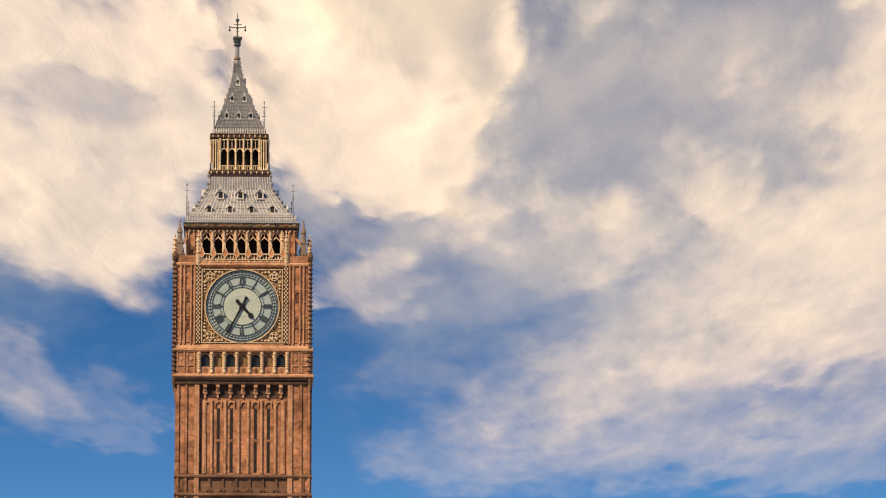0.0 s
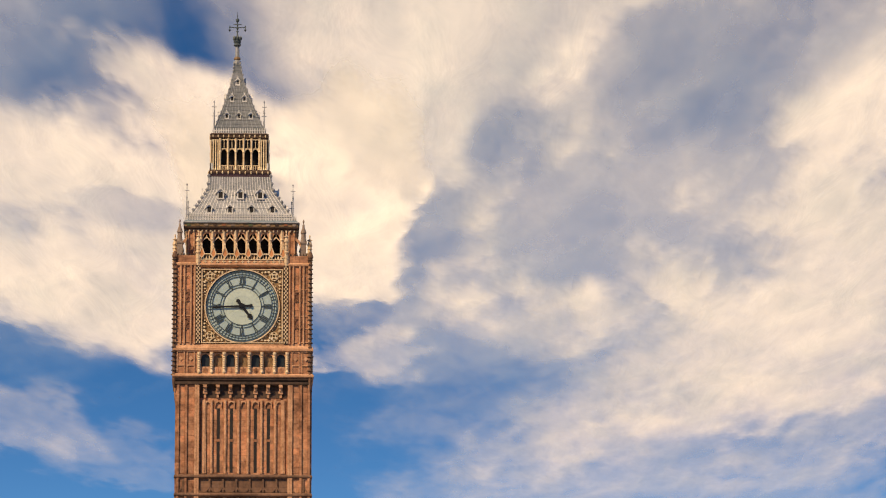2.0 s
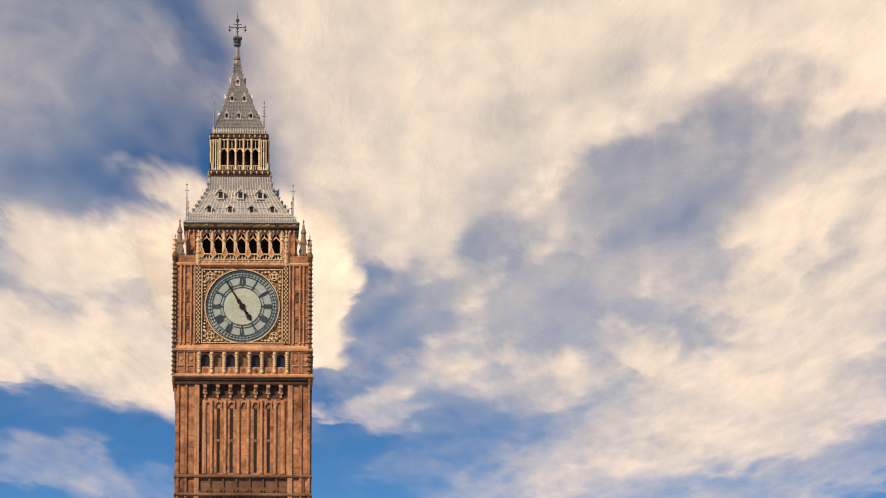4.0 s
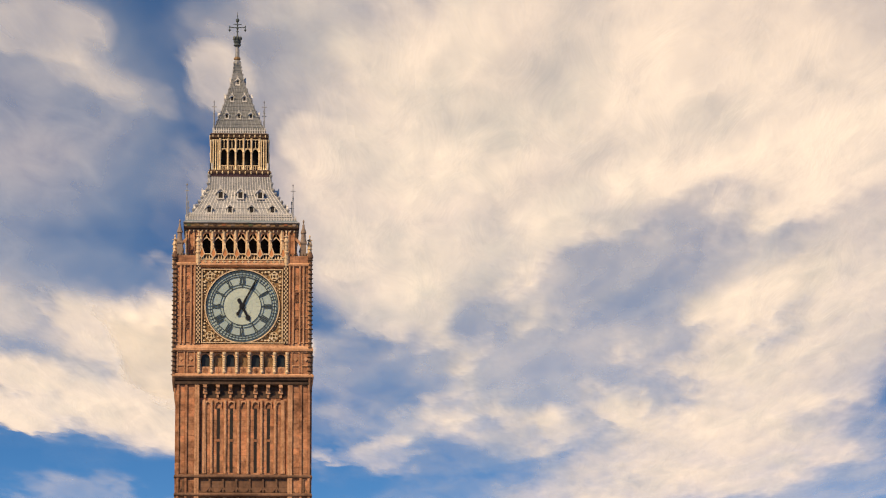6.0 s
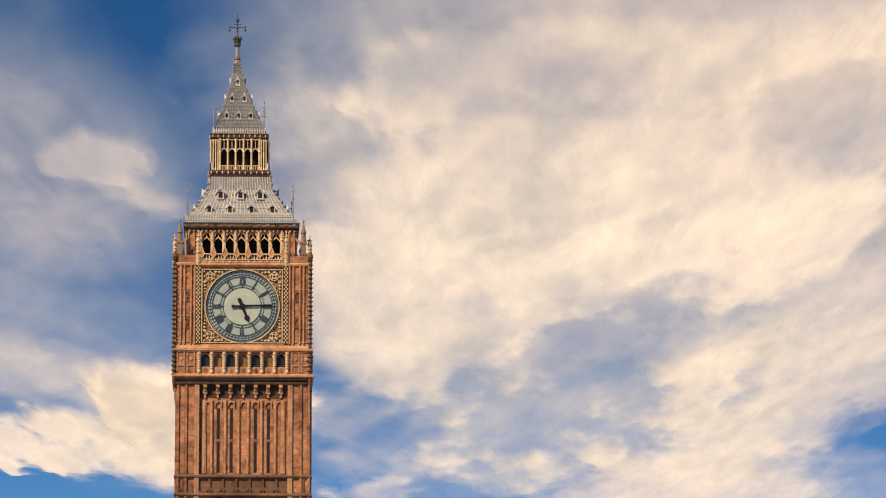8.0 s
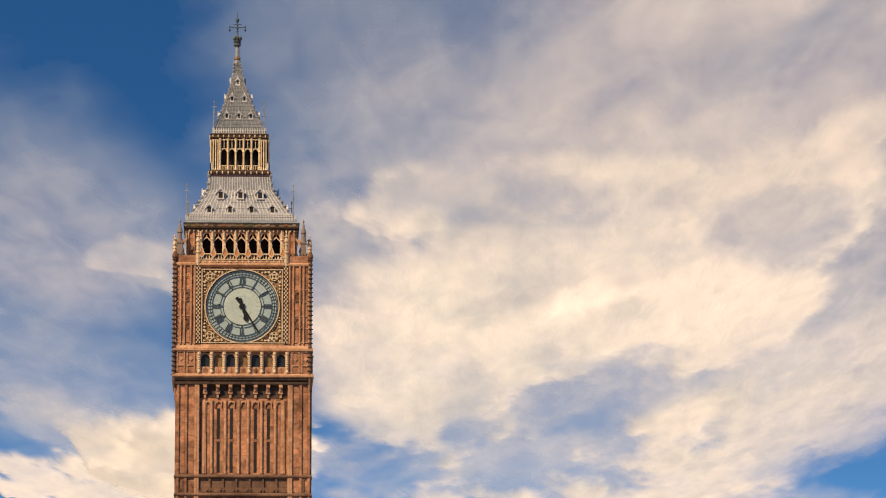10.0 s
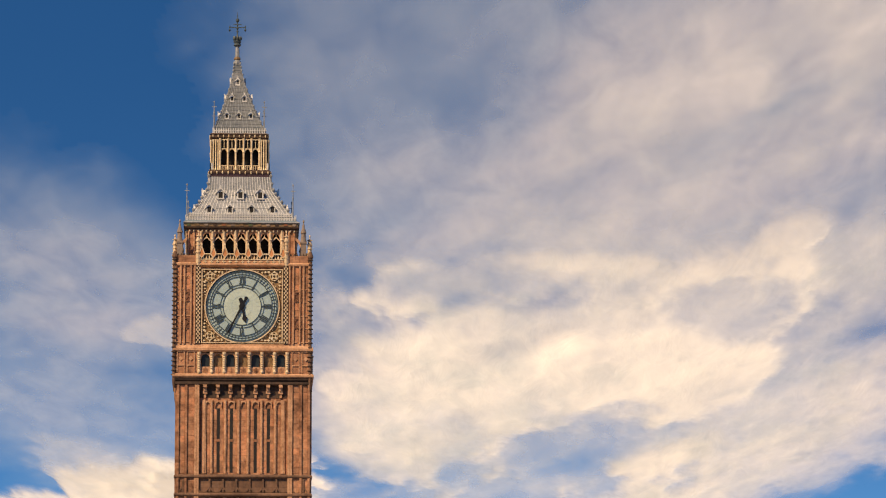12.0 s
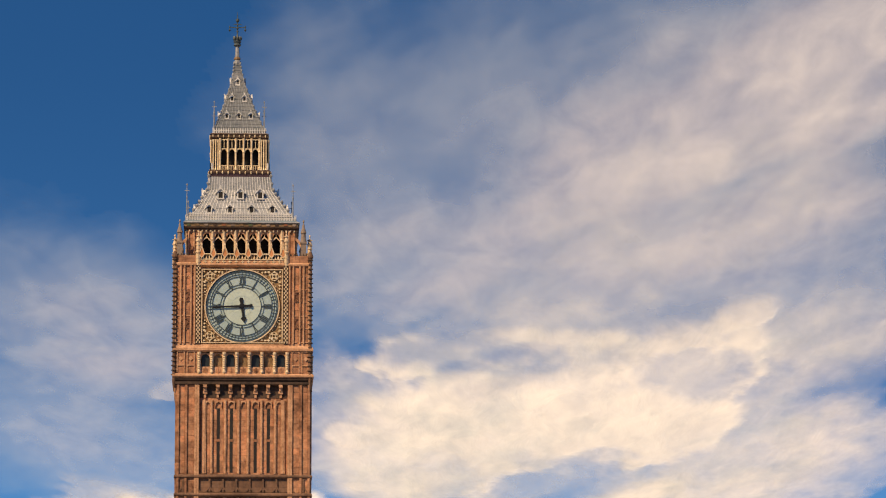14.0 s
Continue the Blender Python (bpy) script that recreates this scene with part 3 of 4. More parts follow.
    part("belfry_cornice", square(bmesh.new(), [(4.95, 62.1), (5.22, 62.2), (5.25, 62.32)]), SOOT_SHADE, tower, "", pose(x0, 0, 0))
    part("shield_band", square(bmesh.new(), [(5.14, 62.32), (5.14, 62.62)]), BRONZE, tower, "", pose(x0, 0, 0))
    part("cornice_top", square(bmesh.new(), [(5.2, 62.62), (5.28, 62.68), (5.2, 62.78)]), IRON, tower, "", pose(x0, 0, 0))
    paints = (GREEN, BRONZE, GREY, SOOT_SHADE, RED, GREY, BRONZE)
    for k in range(13):
        x = -4.8 + 0.8 * k
        bm = prism(bmesh.new(), [(x - 0.17, 62.58), (x - 0.17, 62.42), (x, 62.36), (x + 0.17, 62.42), (x + 0.17, 62.58)], -5.2, -5.1)
        on_sides("shield", bm, paints[k % 7], x0)
    # pinnacles at the corners of the clock stage
    bm = bmesh.new()
    square(bm, [(0.24, 59.2), (0.24, 60.6), (0.3, 60.7), (0.3, 60.85)])
    turned(bm, [(0.3, 60.85), (0.22, 61.2), (0.2, 61.6), (0.28, 61.7), (0.12, 62.2), (0.04, 62.6), (0.1, 62.7), (0.01, 62.95)], 8)
    for k in range(5):
        turned(bm, [(0.05, 61.0 + k * 0.33), (0.28 - k * 0.04, 61.06 + k * 0.33), (0.05, 61.15 + k * 0.33)], 4)
    pin = mesh_of("pinnacle", bm, GREY)
    for sx in (-1, 1):
        for sy in (-1, 1):
            part("pinnacle", pin, None, tower, "crocketed stone pinnacle", pose(-0.08 + sx * 5.6, sy * 5.6, 0))
    bm = prism(bmesh.new(), [(4.9, 61.3), (4.9, 61.0), (5.15, 60.75), (5.4, 60.3), (5.4, 60.75), (5.2, 61.05)], -5.66, -5.54)
    prism(bm, [(-4.9, 61.3), (-5.2, 61.05), (-5.4, 60.75), (-5.4, 60.3), (-5.15, 60.75), (-4.9, 61.0)], -5.66, -5.54)
    on_sides("flying_buttress", bm, CARVED, x0)
    for s in (-1, 1):
        on_sides("corner_parapet", B((s * 4.2, s * 5.95, -6.12, -5.9, 58.9, 59.5)), STONE)
        bm = bmesh.new()
        for k in range(6):
            x = s * (4.4 + k * 0.28)
            prism(bm, [(x - 0.1, 59.5), (x + 0.1, 59.5), (x, 59.78)], -6.08, -5.95)
        on_sides("parapet_cresting", bm, SOOT_SHADE)


def cresting(hw, z0, z1, n, x0, material):
    """A pierced iron cresting: two rails, pointed teeth."""
    bm = B((-hw, hw, -hw - 0.04, -hw + 0.04, z0, z0 + 0.08), (-hw, hw, -hw - 0.04, -hw + 0.04, z0 + (z1 - z0) * 0.45, z0 + (z1 - z0) * 0.55))
    for k in range(n):
        x = -hw + 2 * hw * (k + 0.5) / n
        w = hw / n * 0.62
        prism(bm, [(x - w, z0), (x + w, z0), (x + w * 0.8, z0 + (z1 - z0) * 0.6), (x, z1), (x - w * 0.8, z0 + (z1 - z0) * 0.6)], -hw - 0.03, -hw + 0.03)
    on_sides("cresting", bm, material, x0, "pale pierced iron cresting")


def dormer(scale):
    """A small gabled roof light, its foot at the origin and facing -Y."""
    bm = bmesh.new()
    w, h = 0.31 * scale, 0.52 * scale
    for q in (-1, 1):
        box(bm, min(q * w, q * w * 0.62), max(q * w, q * w * 0.62), -0.1, 0.9, -0.1, h)
        prism(bm, [(0, h * 1.62), (q * w * 1.45, h * 0.72), (q * w * 1.45, h * 0.95), (0, h * 2.0)][::q], -0.17, 0.9)
    prism(bm, [(-w, h), (w, h), (0, h * 1.7)], -0.05, 0.9)
    box(bm, -w * 1.1, w * 1.1, -0.14, 0.5, -0.12, 0.0)
    turned(bm, [(0.04, h * 1.85), (0.07, h * 2.05), (0.01, h * 2.35)], 6, 0, -0.12)
    return bm


def corner_pole(z1):
    bm = turned(bmesh.new(), [(0.09, 0), (0.12, 0.3), (0.06, 0.5), (0.05, z1 * 0.6), (0.09, z1 * 0.63), (0.04, z1 * 0.66), (0.03, z1 * 0.93), (0.08, z1 * 0.96), (0.01, z1)], 6)
    box(bm, -0.22, 0.22, -0.03, 0.03, z1 * 0.8, z1 * 0.8 + 0.06)
    return mesh_of("corner_pole", bm, IRON)


def roof_ribs(name, levels, n, spread, drift, z_foot, x0, w, material):
    """Raised ribs up each slope of a leaning hipped roof, from (half width, height) pairs."""
    for i in SIDES:
        dx, dy = ((drift, 0), (0, -drift), (-drift, 0), (0, drift))[i]
        bm = bmesh.new()
        for k in range(n):
            u = -spread + 2 * spread * k / (n - 1)
            for (h0, z0), (h1, z1) in zip(levels, levels[1:]):
                xa, xb, ya, yb = u * h0 + dx * (z0 - z_foot), u * h1 + dx * (z1 - z_foot), dy * (z0 - z_foot) - h0, dy * (z1 - z_foot) - h1
                q = [(xa - w, ya - 0.05, z0), (xa + w, ya - 0.05, z0), (xb + w, yb - 0.05, z1), (xb - w, yb - 0.05, z1)]
                front = [bm.verts.new(p) for p in q]
                back = [bm.verts.new((p[0], p[1] + 0.1, p[2])) for p in q]
                bm.faces.new(front)
                for a in range(4):
                    c = (a + 1) % 4
                    bm.faces.new((front[a], back[a], back[c], front[c]))
        ob = part(name, bm, material, tower, "", pose(x0, 0, 0) @ side(i))
        ob["kind"] = "stuff"


def roofs():
    levels = [(4.75, 63.0), (4.62, 63.4), (4.12, 64.15), (3.72, 64.8), (3.28, 65.5), (2.95, 66.1), (2.84, 67.3)]
    x0, drift = -0.16, -0.03
    part("lower_roof", square(bmesh.new(), levels, drift), IRON, tower, "grey ribbed iron roof", pose(x0, 0, 0))
    part("roof_gutter", square(bmesh.new(), [(5.2, 62.78), (5.0, 62.95), (4.7, 63.05)]), LEAD, tower, "", pose(x0, 0, 0))
    roof_ribs("roof_rib", levels[1:], 25, 0.96, drift, 63.0, x0, 0.028, IRON_PALE)
    for (h0, z0), (h1, z1) in zip(levels[1:], levels[2:]):
        for q in (0.0,):
            h, z = h0 + (h1 - h0) * q, z0 + (z1 - z0) * q
            part("tile_course", square(bmesh.new(), [(h + 0.025, z), (h + 0.03, z + 0.035), (h - 0.01, z + 0.05)]), IRON, tower, "", pose(x0 + drift * (z - 63), 0, 0))
    # crockets up the hips
    for s in (-1, 1):
        bm = bmesh.new()
        for k in range(9):
            t = k / 8 * (len(levels) - 2.01) + 1
            a, b, q = levels[int(t)], levels[int(t) + 1], t - int(t)
            h, z = a[0] + (b[0] - a[0]) * q, a[1] + (b[1] - a[1]) * q
            turned(bm, [(0.05, z - 0.1), (0.13, z + 0.05), (0.16, z + 0.14), (0.03, z + 0.3)], 6, s * h + drift * (z - 63), -h)
        for ob in on_sides("hip_crocket", bm, IRON, x0, only=(0,)):
            ob["kind"] = "stuff"
    cresting(5.0, 62.75, 63.45, 42, x0, IRON_PALE)
    cresting(4.72, 63.3, 63.75, 40, x0, IRON_PALE)
    low, high = mesh_of("dormer", dormer(0.85), IRON_PALE), mesh_of("dormer", dormer(1.0), IRON_PALE)
    shade = mesh_of("dormer_opening", B((-0.19, 0.19, -0.06, 0.2, 0.0, 0.56)), DARK)
    for i in SIDES:
        for data, z, y, xs in ((low, 63.72, -4.35, (-2.87, -0.98, 0.98, 2.87)), (high, 65.2, -3.58, (-1.8, 0.0, 1.8))):
            for x in xs:
                ob = part("dormer", data, None, tower, "small gabled iron dormer", side(i, x0 + drift * (z - 63)) @ pose(x, y + 0.2 * (i % 2), z))
                part("dormer_opening", shade, None, ob)
    pole = corner_pole(3.6)
    for sx in (-1, 1):
        for sy in (-1, 1):
            part("corner_pole", pole, None, tower, "slim iron corner pole with a cross", pose(x0 - 0.1 + sx * 4.82, sy * 4.82, 62.75))
    # lantern
    x1 = -0.31
    part("lantern_underside", square(bmesh.new(), [(2.76, 67.25), (2.78, 67.5), (2.84, 67.62)], 0), PURPLE, tower, "plum painted cove under the lantern", pose(x1 + 0.05, 0, 0))
    part("lantern_cornice", square(bmesh.new(), [(2.8, 67.6), (2.86, 67.7), (2.82, 67.86), (2.7, 67.98)]), SOOT_SHADE, tower, "", pose(x1, 0, 0))
    repeat("drop_ornament", turned(bmesh.new(), [(0.02, 67.55), (0.06, 67.63), (0.07, 67.76), (0.02, 67.84)], 6, 0, -2.86), GOLD, [(-2.6 + 0.52 * k, 0) for k in range(11)], x1)
    # solid core again, its near-black colour standing for the unlit hollow
    part("lantern_core", square(bmesh.new(), [(1.9, 67.9), (1.9, 70.9)]), DARK, tower, "dark inside of the lantern", pose(x1, 0, 0))
    for k in range(5):
        x = -1.44 + 0.72 * k
        on_sides("lantern_arch", arch_head(bmesh.new(), x - 0.25, x + 0.25, 69.55, 70.0, -2.58, -2.3), GOLD, x1)
        # panel coloured near-black for the shade behind the blind tracery
        on_sides("lantern_panel", B((x - 0.25, x + 0.25, -2.45, -2.3, 70.0, 70.95)), DARK, x1)
        bm = arch_head(bmesh.new(), x - 0.25, x - 0.01, 70.55, 70.85, -2.6, -2.5)
        arch_head(bm, x + 0.01, x + 0.25, 70.55, 70.85, -2.6, -2.5)
        box(bm, x - 0.03, x + 0.03, -2.6, -2.5, 70.05, 70.6)
        on_sides("blind_tracery", bm, GOLD, x1)
        bm = B((x - 0.25, x + 0.25, -2.66, -2.6, 68.35, 68.42))
        for q in (-0.16, 0.0, 0.16):
            box(bm, x + q - 0.03, x + q + 0.03, -2.66, -2.6, 67.98, 68.36)
        on_sides("lantern_rail", bm, PALE, x1)
    for k in range(6):
        x = -1.8 + 0.72 * k
        bm = B((x - 0.1, x + 0.1, -2.58, -2.3, 67.95, 70.95))
        turned(bm, [(0.13, 67.98), (0.13, 68.2), (0.07, 68.3), (0.07, 69.5), (0.13, 69.65), (0.07, 69.75), (0.07, 70.7), (0.12, 70.9)], 8, x, -2.64)
        on_sides("lantern_column", bm, GOLD, x1)
    for s in (-1, 1):
        on_sides("lantern_pier", B((s * 1.88, s * 2.42, -2.56, -2.2, 67.95, 70.95)), SOOT_SHADE, x1)
        for x in (1.98, 2.2, 2.42):
            on_sides("pier_shaft", turned(bmesh.new(), [(0.1, 67.98), (0.06, 68.2), (0.06, 70.5), (0.11, 70.8)], 8, s * x, -2.64), GOLD, x1)
        on_sides("lantern_parapet", B((s * 2.48, s * 2.74, -2.74, -2.62, 67.98, 68.6)), IRON_PALE, x1)
    part("lantern_top", square(bmesh.new(), [(2.52, 70.9), (2.66, 71.0), (2.62, 71.2), (2.7, 71.3), (2.55, 71.42)]), SOOT_SHADE, tower, "", pose(x1 - 0.06, 0, 0))
    repeat("drop_ornament", turned(bmesh.new(), [(0.02, 71.0), (0.06, 71.1), (0.06, 71.18), (0.02, 71.25)], 6, 0, -2.68), GOLD, [(-2.4 + 0.48 * k, 0) for k in range(11)], x1 - 0.06)
    # spire
    x2, d2 = -0.37, -0.035
    levels = [(2.4, 71.4), (2.22, 72.0), (1.66, 73.39), (1.14, 74.83), (0.66, 76.29), (0.4, 77.5), (0.28, 78.4)]
    part("spire", square(bmesh.new(), levels, d2), SLATE, tower, "slender grey iron spire", pose(x2, 0, 0))
    roof_ribs("spire_rib", levels[1:6], 11, 0.92, d2, 71.4, x2, 0.022, IRON)
    for (h0, z0), (h1, z1) in zip(levels[1:], levels[2:]):
        for q in (0.0, 0.25, 0.5, 0.75):
            h, z = h0 + (h1 - h0) * q, z0 + (z1 - z0) * q
            part("tile_course", square(bmesh.new(), [(h + 0.025, z), (h + 0.03, z + 0.03), (h - 0.01, z + 0.045)]), SLATE, tower, "", pose(x2 + d2 * (z - 71.4), 0, 0))
    for s in (-1, 1):
        bm = bmesh.new()
        for k in range(14):
            t = 1 + k / 13 * 4.9
            a, b, q = levels[int(t)], levels[int(t) + 1], t - int(t)
            h, z = a[0] + (b[0] - a[0]) * q, a[1] + (b[1] - a[1]) * q
            turned(bm, [(0.03, z - 0.06), (0.09, z + 0.03), (0.1, z + 0.08), (0.02, z + 0.18)], 5, s * h + d2 * (z - 71.4), -h)
        for ob in on_sides("spire_crocket", bm, IRON, x2, only=(0,)):
            ob["kind"] = "stuff"
    cresting(2.42, 71.38, 71.98, 22, x2, IRON_PALE)
    small = mesh_of("lucarne", dormer(0.62), IRON_PALE)
    hole = mesh_of("lucarne_opening", B((-0.12, 0.12, -0.06, 0.2, 0.0, 0.36)), DARK)
    for i in SIDES:
        for z, h, xs in ((72.95, 1.88, (-1.1, 0.0, 1.1)), (74.7, 1.24, (-0.57, 0.57)), (76.35, 0.68, (0.0,))):
            for x in xs:
                ob = part("lucarne", small, None, tower, "tiny gabled spire light", side(i, x2 + d2 * (z - 71.4)) @ pose(x, -h + 0.1, z))
                part("lucarne_opening", hole, None, ob)
    pole = corner_pole(3.1)
    for sx in (-1, 1):
        for sy in (-1, 1):
            part("corner_pole", pole, None, tower, "slim iron corner pole with a cross", pose(x2 - 0.02 + sx * 2.3, sy * 2.3, 71.4))
    # finial
    x3 = -0.61
    part("finial_neck", turned(bmesh.new(), [(0.3, 78.2), (0.36, 78.45), (0.34, 78.6), (0.22, 78.75), (0.17, 80.0), (0.3, 80.1)], 8), IRON, tower, "", pose(x3, 0, 0))
    part("finial_bead", turned(bmesh.new(), [(0.2, 78.72), (0.3, 78.82), (0.3, 78.95), (0.2, 79.05)], 8), BRONZE, tower, "gilded bead on the finial neck", pose(x3, 0, 0))
    bm = turned(bmesh.new(), [(0.18, 80.0), (0.36, 80.15), (0.28, 80.3), (0.38, 80.5), (0.24, 80.62), (0.36, 80.85), (0.12, 81.0)], 10)
    for k in range(8):
        a = math.pi * k / 4
        turned(bm, [(0.03, 80.6), (0.09, 80.75), (0.08, 80.9), (0.01, 81.02)], 5, 0.34 * math.cos(a), 0.34 * math.sin(a))
    part("finial_crown", bm, BLUE_IRON, tower, "dark iron crown", pose(x3, 0, 0))
    bm = turned(bmesh.new(), [(0.12, 80.9), (0.06, 81.2), (0.05, 82.3), (0.16, 82.45), (0.16, 82.6), (0.04, 82.7), (0.03, 83.0), (0.01, 83.3)], 8)
    for a in (0, math.pi / 2):
        c, s = math.cos(a), math.sin(a)
        for q in (-1, 1):
            turned(bm, [(0.02, 81.45), (0.12, 81.6), (0.02, 81.75), (0.08, 81.9), (0.01, 82.05)], 6, q * 0.72 * c, q * 0.72 * s)
        box(bm, -0.7 * c - 0.03, 0.7 * c + 0.03, -0.7 * s - 0.03, 0.7 * s + 0.03, 81.8, 81.87)
        box(bm, -0.35 * c - 0.03, 0.35 * c + 0.03, -0.35 * s - 0.03, 0.35 * s + 0.03, 82.1, 82.16)
    part("finial_cross", bm, BLUE_IRON, tower, "dark iron cross with knobs", pose(x3, 0, 0))


shaft()
gallery()
corner_shafts()
clock_stage()
POINTERS = [clock_dial(i) for i in SIDES]
belfry()
roofs()

# ---- the drifting clouds ----
DRIFTING = []
ACROSS, ALONG = 33.0, 170.0      # metres of the cloud pattern's grain, across and along the wind
WORDS = {
    "cumulus_cloud": "cream sunlit cumulus cloud adrift in a blue sky",
    "grey_cloud": "soft warm grey cloud bank drifting in the sky",
    "cloud_veil": "thin lilac grey veil of drifting cloud",
    "cloud_wisp": "small torn cream wisp of drifting cloud",
}
PATCHES = []


def patch(kind, x, y, width, length, cover, edge, ragged, turn, grey):
    """One cloud's footprint when the clip starts: its middle, its size in grains, how much it covers, the softness and raggedness of its rim."""
    PATCHES.append((kind, x, y, width, length, cover, edge, ragged, turn, grey))


def fields(xs, ys, count, scale, slant, streak, seed):
    """Fractal noise over the grid, once for each of count seeds; streak < 1 draws it out along the slanted direction."""
    c, s = math.cos(radians(slant)), math.sin(radians(slant))
    made = np.zeros((count, len(ys), len(xs)))
    for j, y in enumerate(ys):
        for i, x in enumerate(xs):
            a, b = x / ACROSS * scale, y / ALONG * scale
            for k in range(count):
                made[k, j, i] = noise.fractal(Vector(((a * c + b * s) * streak, b * c - a * s, seed + 9.7 * k)), 0.8, 2.1, 6)
    return made


def gather(owner, there):
    """Gives each scrap that lies off its own cloud to the cloud it touches most; lone scraps become clouds of their own."""
    last, scraps = len(PATCHES), {}
    seen = np.zeros(owner.shape, bool)
    groups = collections.defaultdict(list)
    for j, i in np.argwhere(there).tolist():
        if seen[j, i]:
            continue
        n, cells, touch = owner[j, i], [(j, i)], collections.Counter()
        seen[j, i] = True
        for cj, ci in cells:
            for k in ((cj + 1, ci), (cj - 1, ci), (cj, ci + 1), (cj, ci - 1)):
                if 0 <= k[0] < owner.shape[0] and 0 <= k[1] < owner.shape[1] and there[k]:
                    if owner[k] != n:
                        touch[int(owner[k])] += 1
                    elif not seen[k]:
                        seen[k] = True
                        cells.append(k)
        groups[int(n)].append((cells, touch))
    for n, parts in groups.items():
        parts.sort(key=lambda p: -len(p[0]))
        for cells, touch in parts[1:]:
            to = touch.most_common(1)[0][0] if touch else last
            if not touch:
                scraps[last] = n
                last += 1
            for k in cells:
                owner[k] = to
    return scraps


def cloud_deck(height, wind, material, slant, streak, seed, step=(3.4, 12.0)):
    """All footprints given so far, run together into one drifting deck; each cloud of it is an object of its own."""
    reach = [(abs(p[3]) * ACROSS * 0.95, abs(p[4]) * ALONG * 0.95) for p in PATCHES]
    reach = [(math.hypot(w, h / ALONG * ACROSS * math.sin(radians(p[8]))), math.hypot(h, w / ACROSS * ALONG * math.sin(radians(p[8])))) for (w, h), p in zip(reach, PATCHES)]
    xs = np.arange(max(-620, min(p[1] - r[0] for p, r in zip(PATCHES, reach))), min(620, max(p[1] + r[0] for p, r in zip(PATCHES, reach))), step[0])
    ys = np.arange(max(-1000, min(p[2] - r[1] for p, r in zip(PATCHES, reach))), min(4900, max(p[2] + r[1] for p, r in zip(PATCHES, reach))), step[1])
    gx, gy = np.meshgrid(xs, ys)
    f = fields(xs, ys, 4, 0.68, slant, streak, seed)
    clear, owner, best = np.ones(gx.shape), np.full(gx.shape, -1), np.zeros(gx.shape)
    tone, weight = np.zeros(gx.shape), np.full(gx.shape, 1e-6)
    holes = np.ones(gx.shape)
    for n, (kind, x, y, width, length, cover, edge, ragged, turn, grey) in enumerate(PATCHES):
        c, s = math.cos(radians(turn)), math.sin(radians(turn))
        dx, dy = (gx - x) / ACROSS, (gy - y) / ALONG
        px, py = dx * c + dy * s, dy * c - dx * s
        r = np.hypot(px / (width / 2), py / (length / 2))
        big = math.cos(n * 2.4) * f[0] + math.sin(n * 2.4) * f[1]
        q = np.clip((1 - r + ragged * big * np.clip(1.4 - 0.6 * np.maximum(r - 0.9, 0) * 4, 0, 1)) / edge + 0.35, 0, 1)
        a = cover * q * q * (3 - 2 * q) * np.clip((1.7 - r) / 0.3, 0, 1)
        if kind == "gap":
            holes *= 1 - a
            continue
        clear *= 1 - a
        tone, weight = tone + grey * a, weight + a
        near = cover * np.clip(1.7 - r, 0, 1)
        owner, best = np.where(near > best, n, owner), np.maximum(near, best)
    thick = (1 - clear) * holes * (1 + 0.18 * f[2])
    # shading painted into the clouds: each patch's grey plus broad noise
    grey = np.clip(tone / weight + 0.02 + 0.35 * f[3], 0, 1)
    sag = 2.2 * f[2] - 5.5 * np.clip(thick, 0, 1)
    there = (thick > 0.006) & (owner >= 0)
    there[-1, :] = there[:, -1] = False
    scraps = gather(owner, there)
    for n, p in list(enumerate(PATCHES)) + [(k, PATCHES[v]) for k, v in scraps.items()]:
        rows = np.argwhere((owner == n) & there)
        if p[0] == "gap" or len(rows) < 4:
            continue
        index, verts, faces = {}, [], []
        for j, i in rows:
            q = []
            for k in ((j, i), (j, i + 1), (j + 1, i + 1), (j + 1, i)):
                if k not in index:
                    index[k] = len(verts)
                    verts.append(k)
                q.append(index[k])
            faces.append(q)
        js, jc = np.array([k[0] for k in verts]), np.array([k[1] for k in verts])
        data = bpy.data.meshes.new(p[0])
        data.from_pydata(np.column_stack((gx[js, jc] - p[1], gy[js, jc] - p[2], sag[js, jc])).tolist(), [], faces)
        data.attributes.new("thickness", "FLOAT", "POINT").data.foreach_set("value", thick[js, jc])
        data.attributes.new("painted_shade", "FLOAT", "POINT").data.foreach_set("value", grey[js, jc])
        data.attributes.new("grain", "FLOAT_VECTOR", "POINT").data.foreach_set("vector", np.column_stack((gx[js, jc] / ACROSS, gy[js, jc] / ALONG, np.full(len(verts), seed))).ravel())
        data.materials.append(material)
        data.shade_smooth()
        ob = tagged(new(p[0], data), WORDS[p[0]], "cloud", "drifting clouds")
        DRIFTING.append((ob, (p[1], p[2], height), wind))
    PATCHES.clear()


# clouds begin
# the low deck
patch("cloud_veil", 124, 2751, 14.16, 19.08, 0.22, 0.90, 0.37, 0, 0.40)
patch("cloud_veil", 132, 1364, 10.38, 11.43, 0.18, 0.90, 0.37, 0, 0.40)
patch("cloud_veil", 187, 1143, 10.44, 10.61, 0.10, 0.90, 0.37, 0, 0.40)
patch("cumulus_cloud", -180, 1964, 4.96, 3.52, 0.97, 0.45, 0.43, 0, 0.00)
patch("cumulus_cloud", -260, 2425, 5.06, 4.79, 0.78, 1.10, 0.43, 0, 0.25)
patch("cumulus_cloud", -215, 2615, 3.42, 3.86, 0.90, 1.05, 0.43, 0, 0.00)
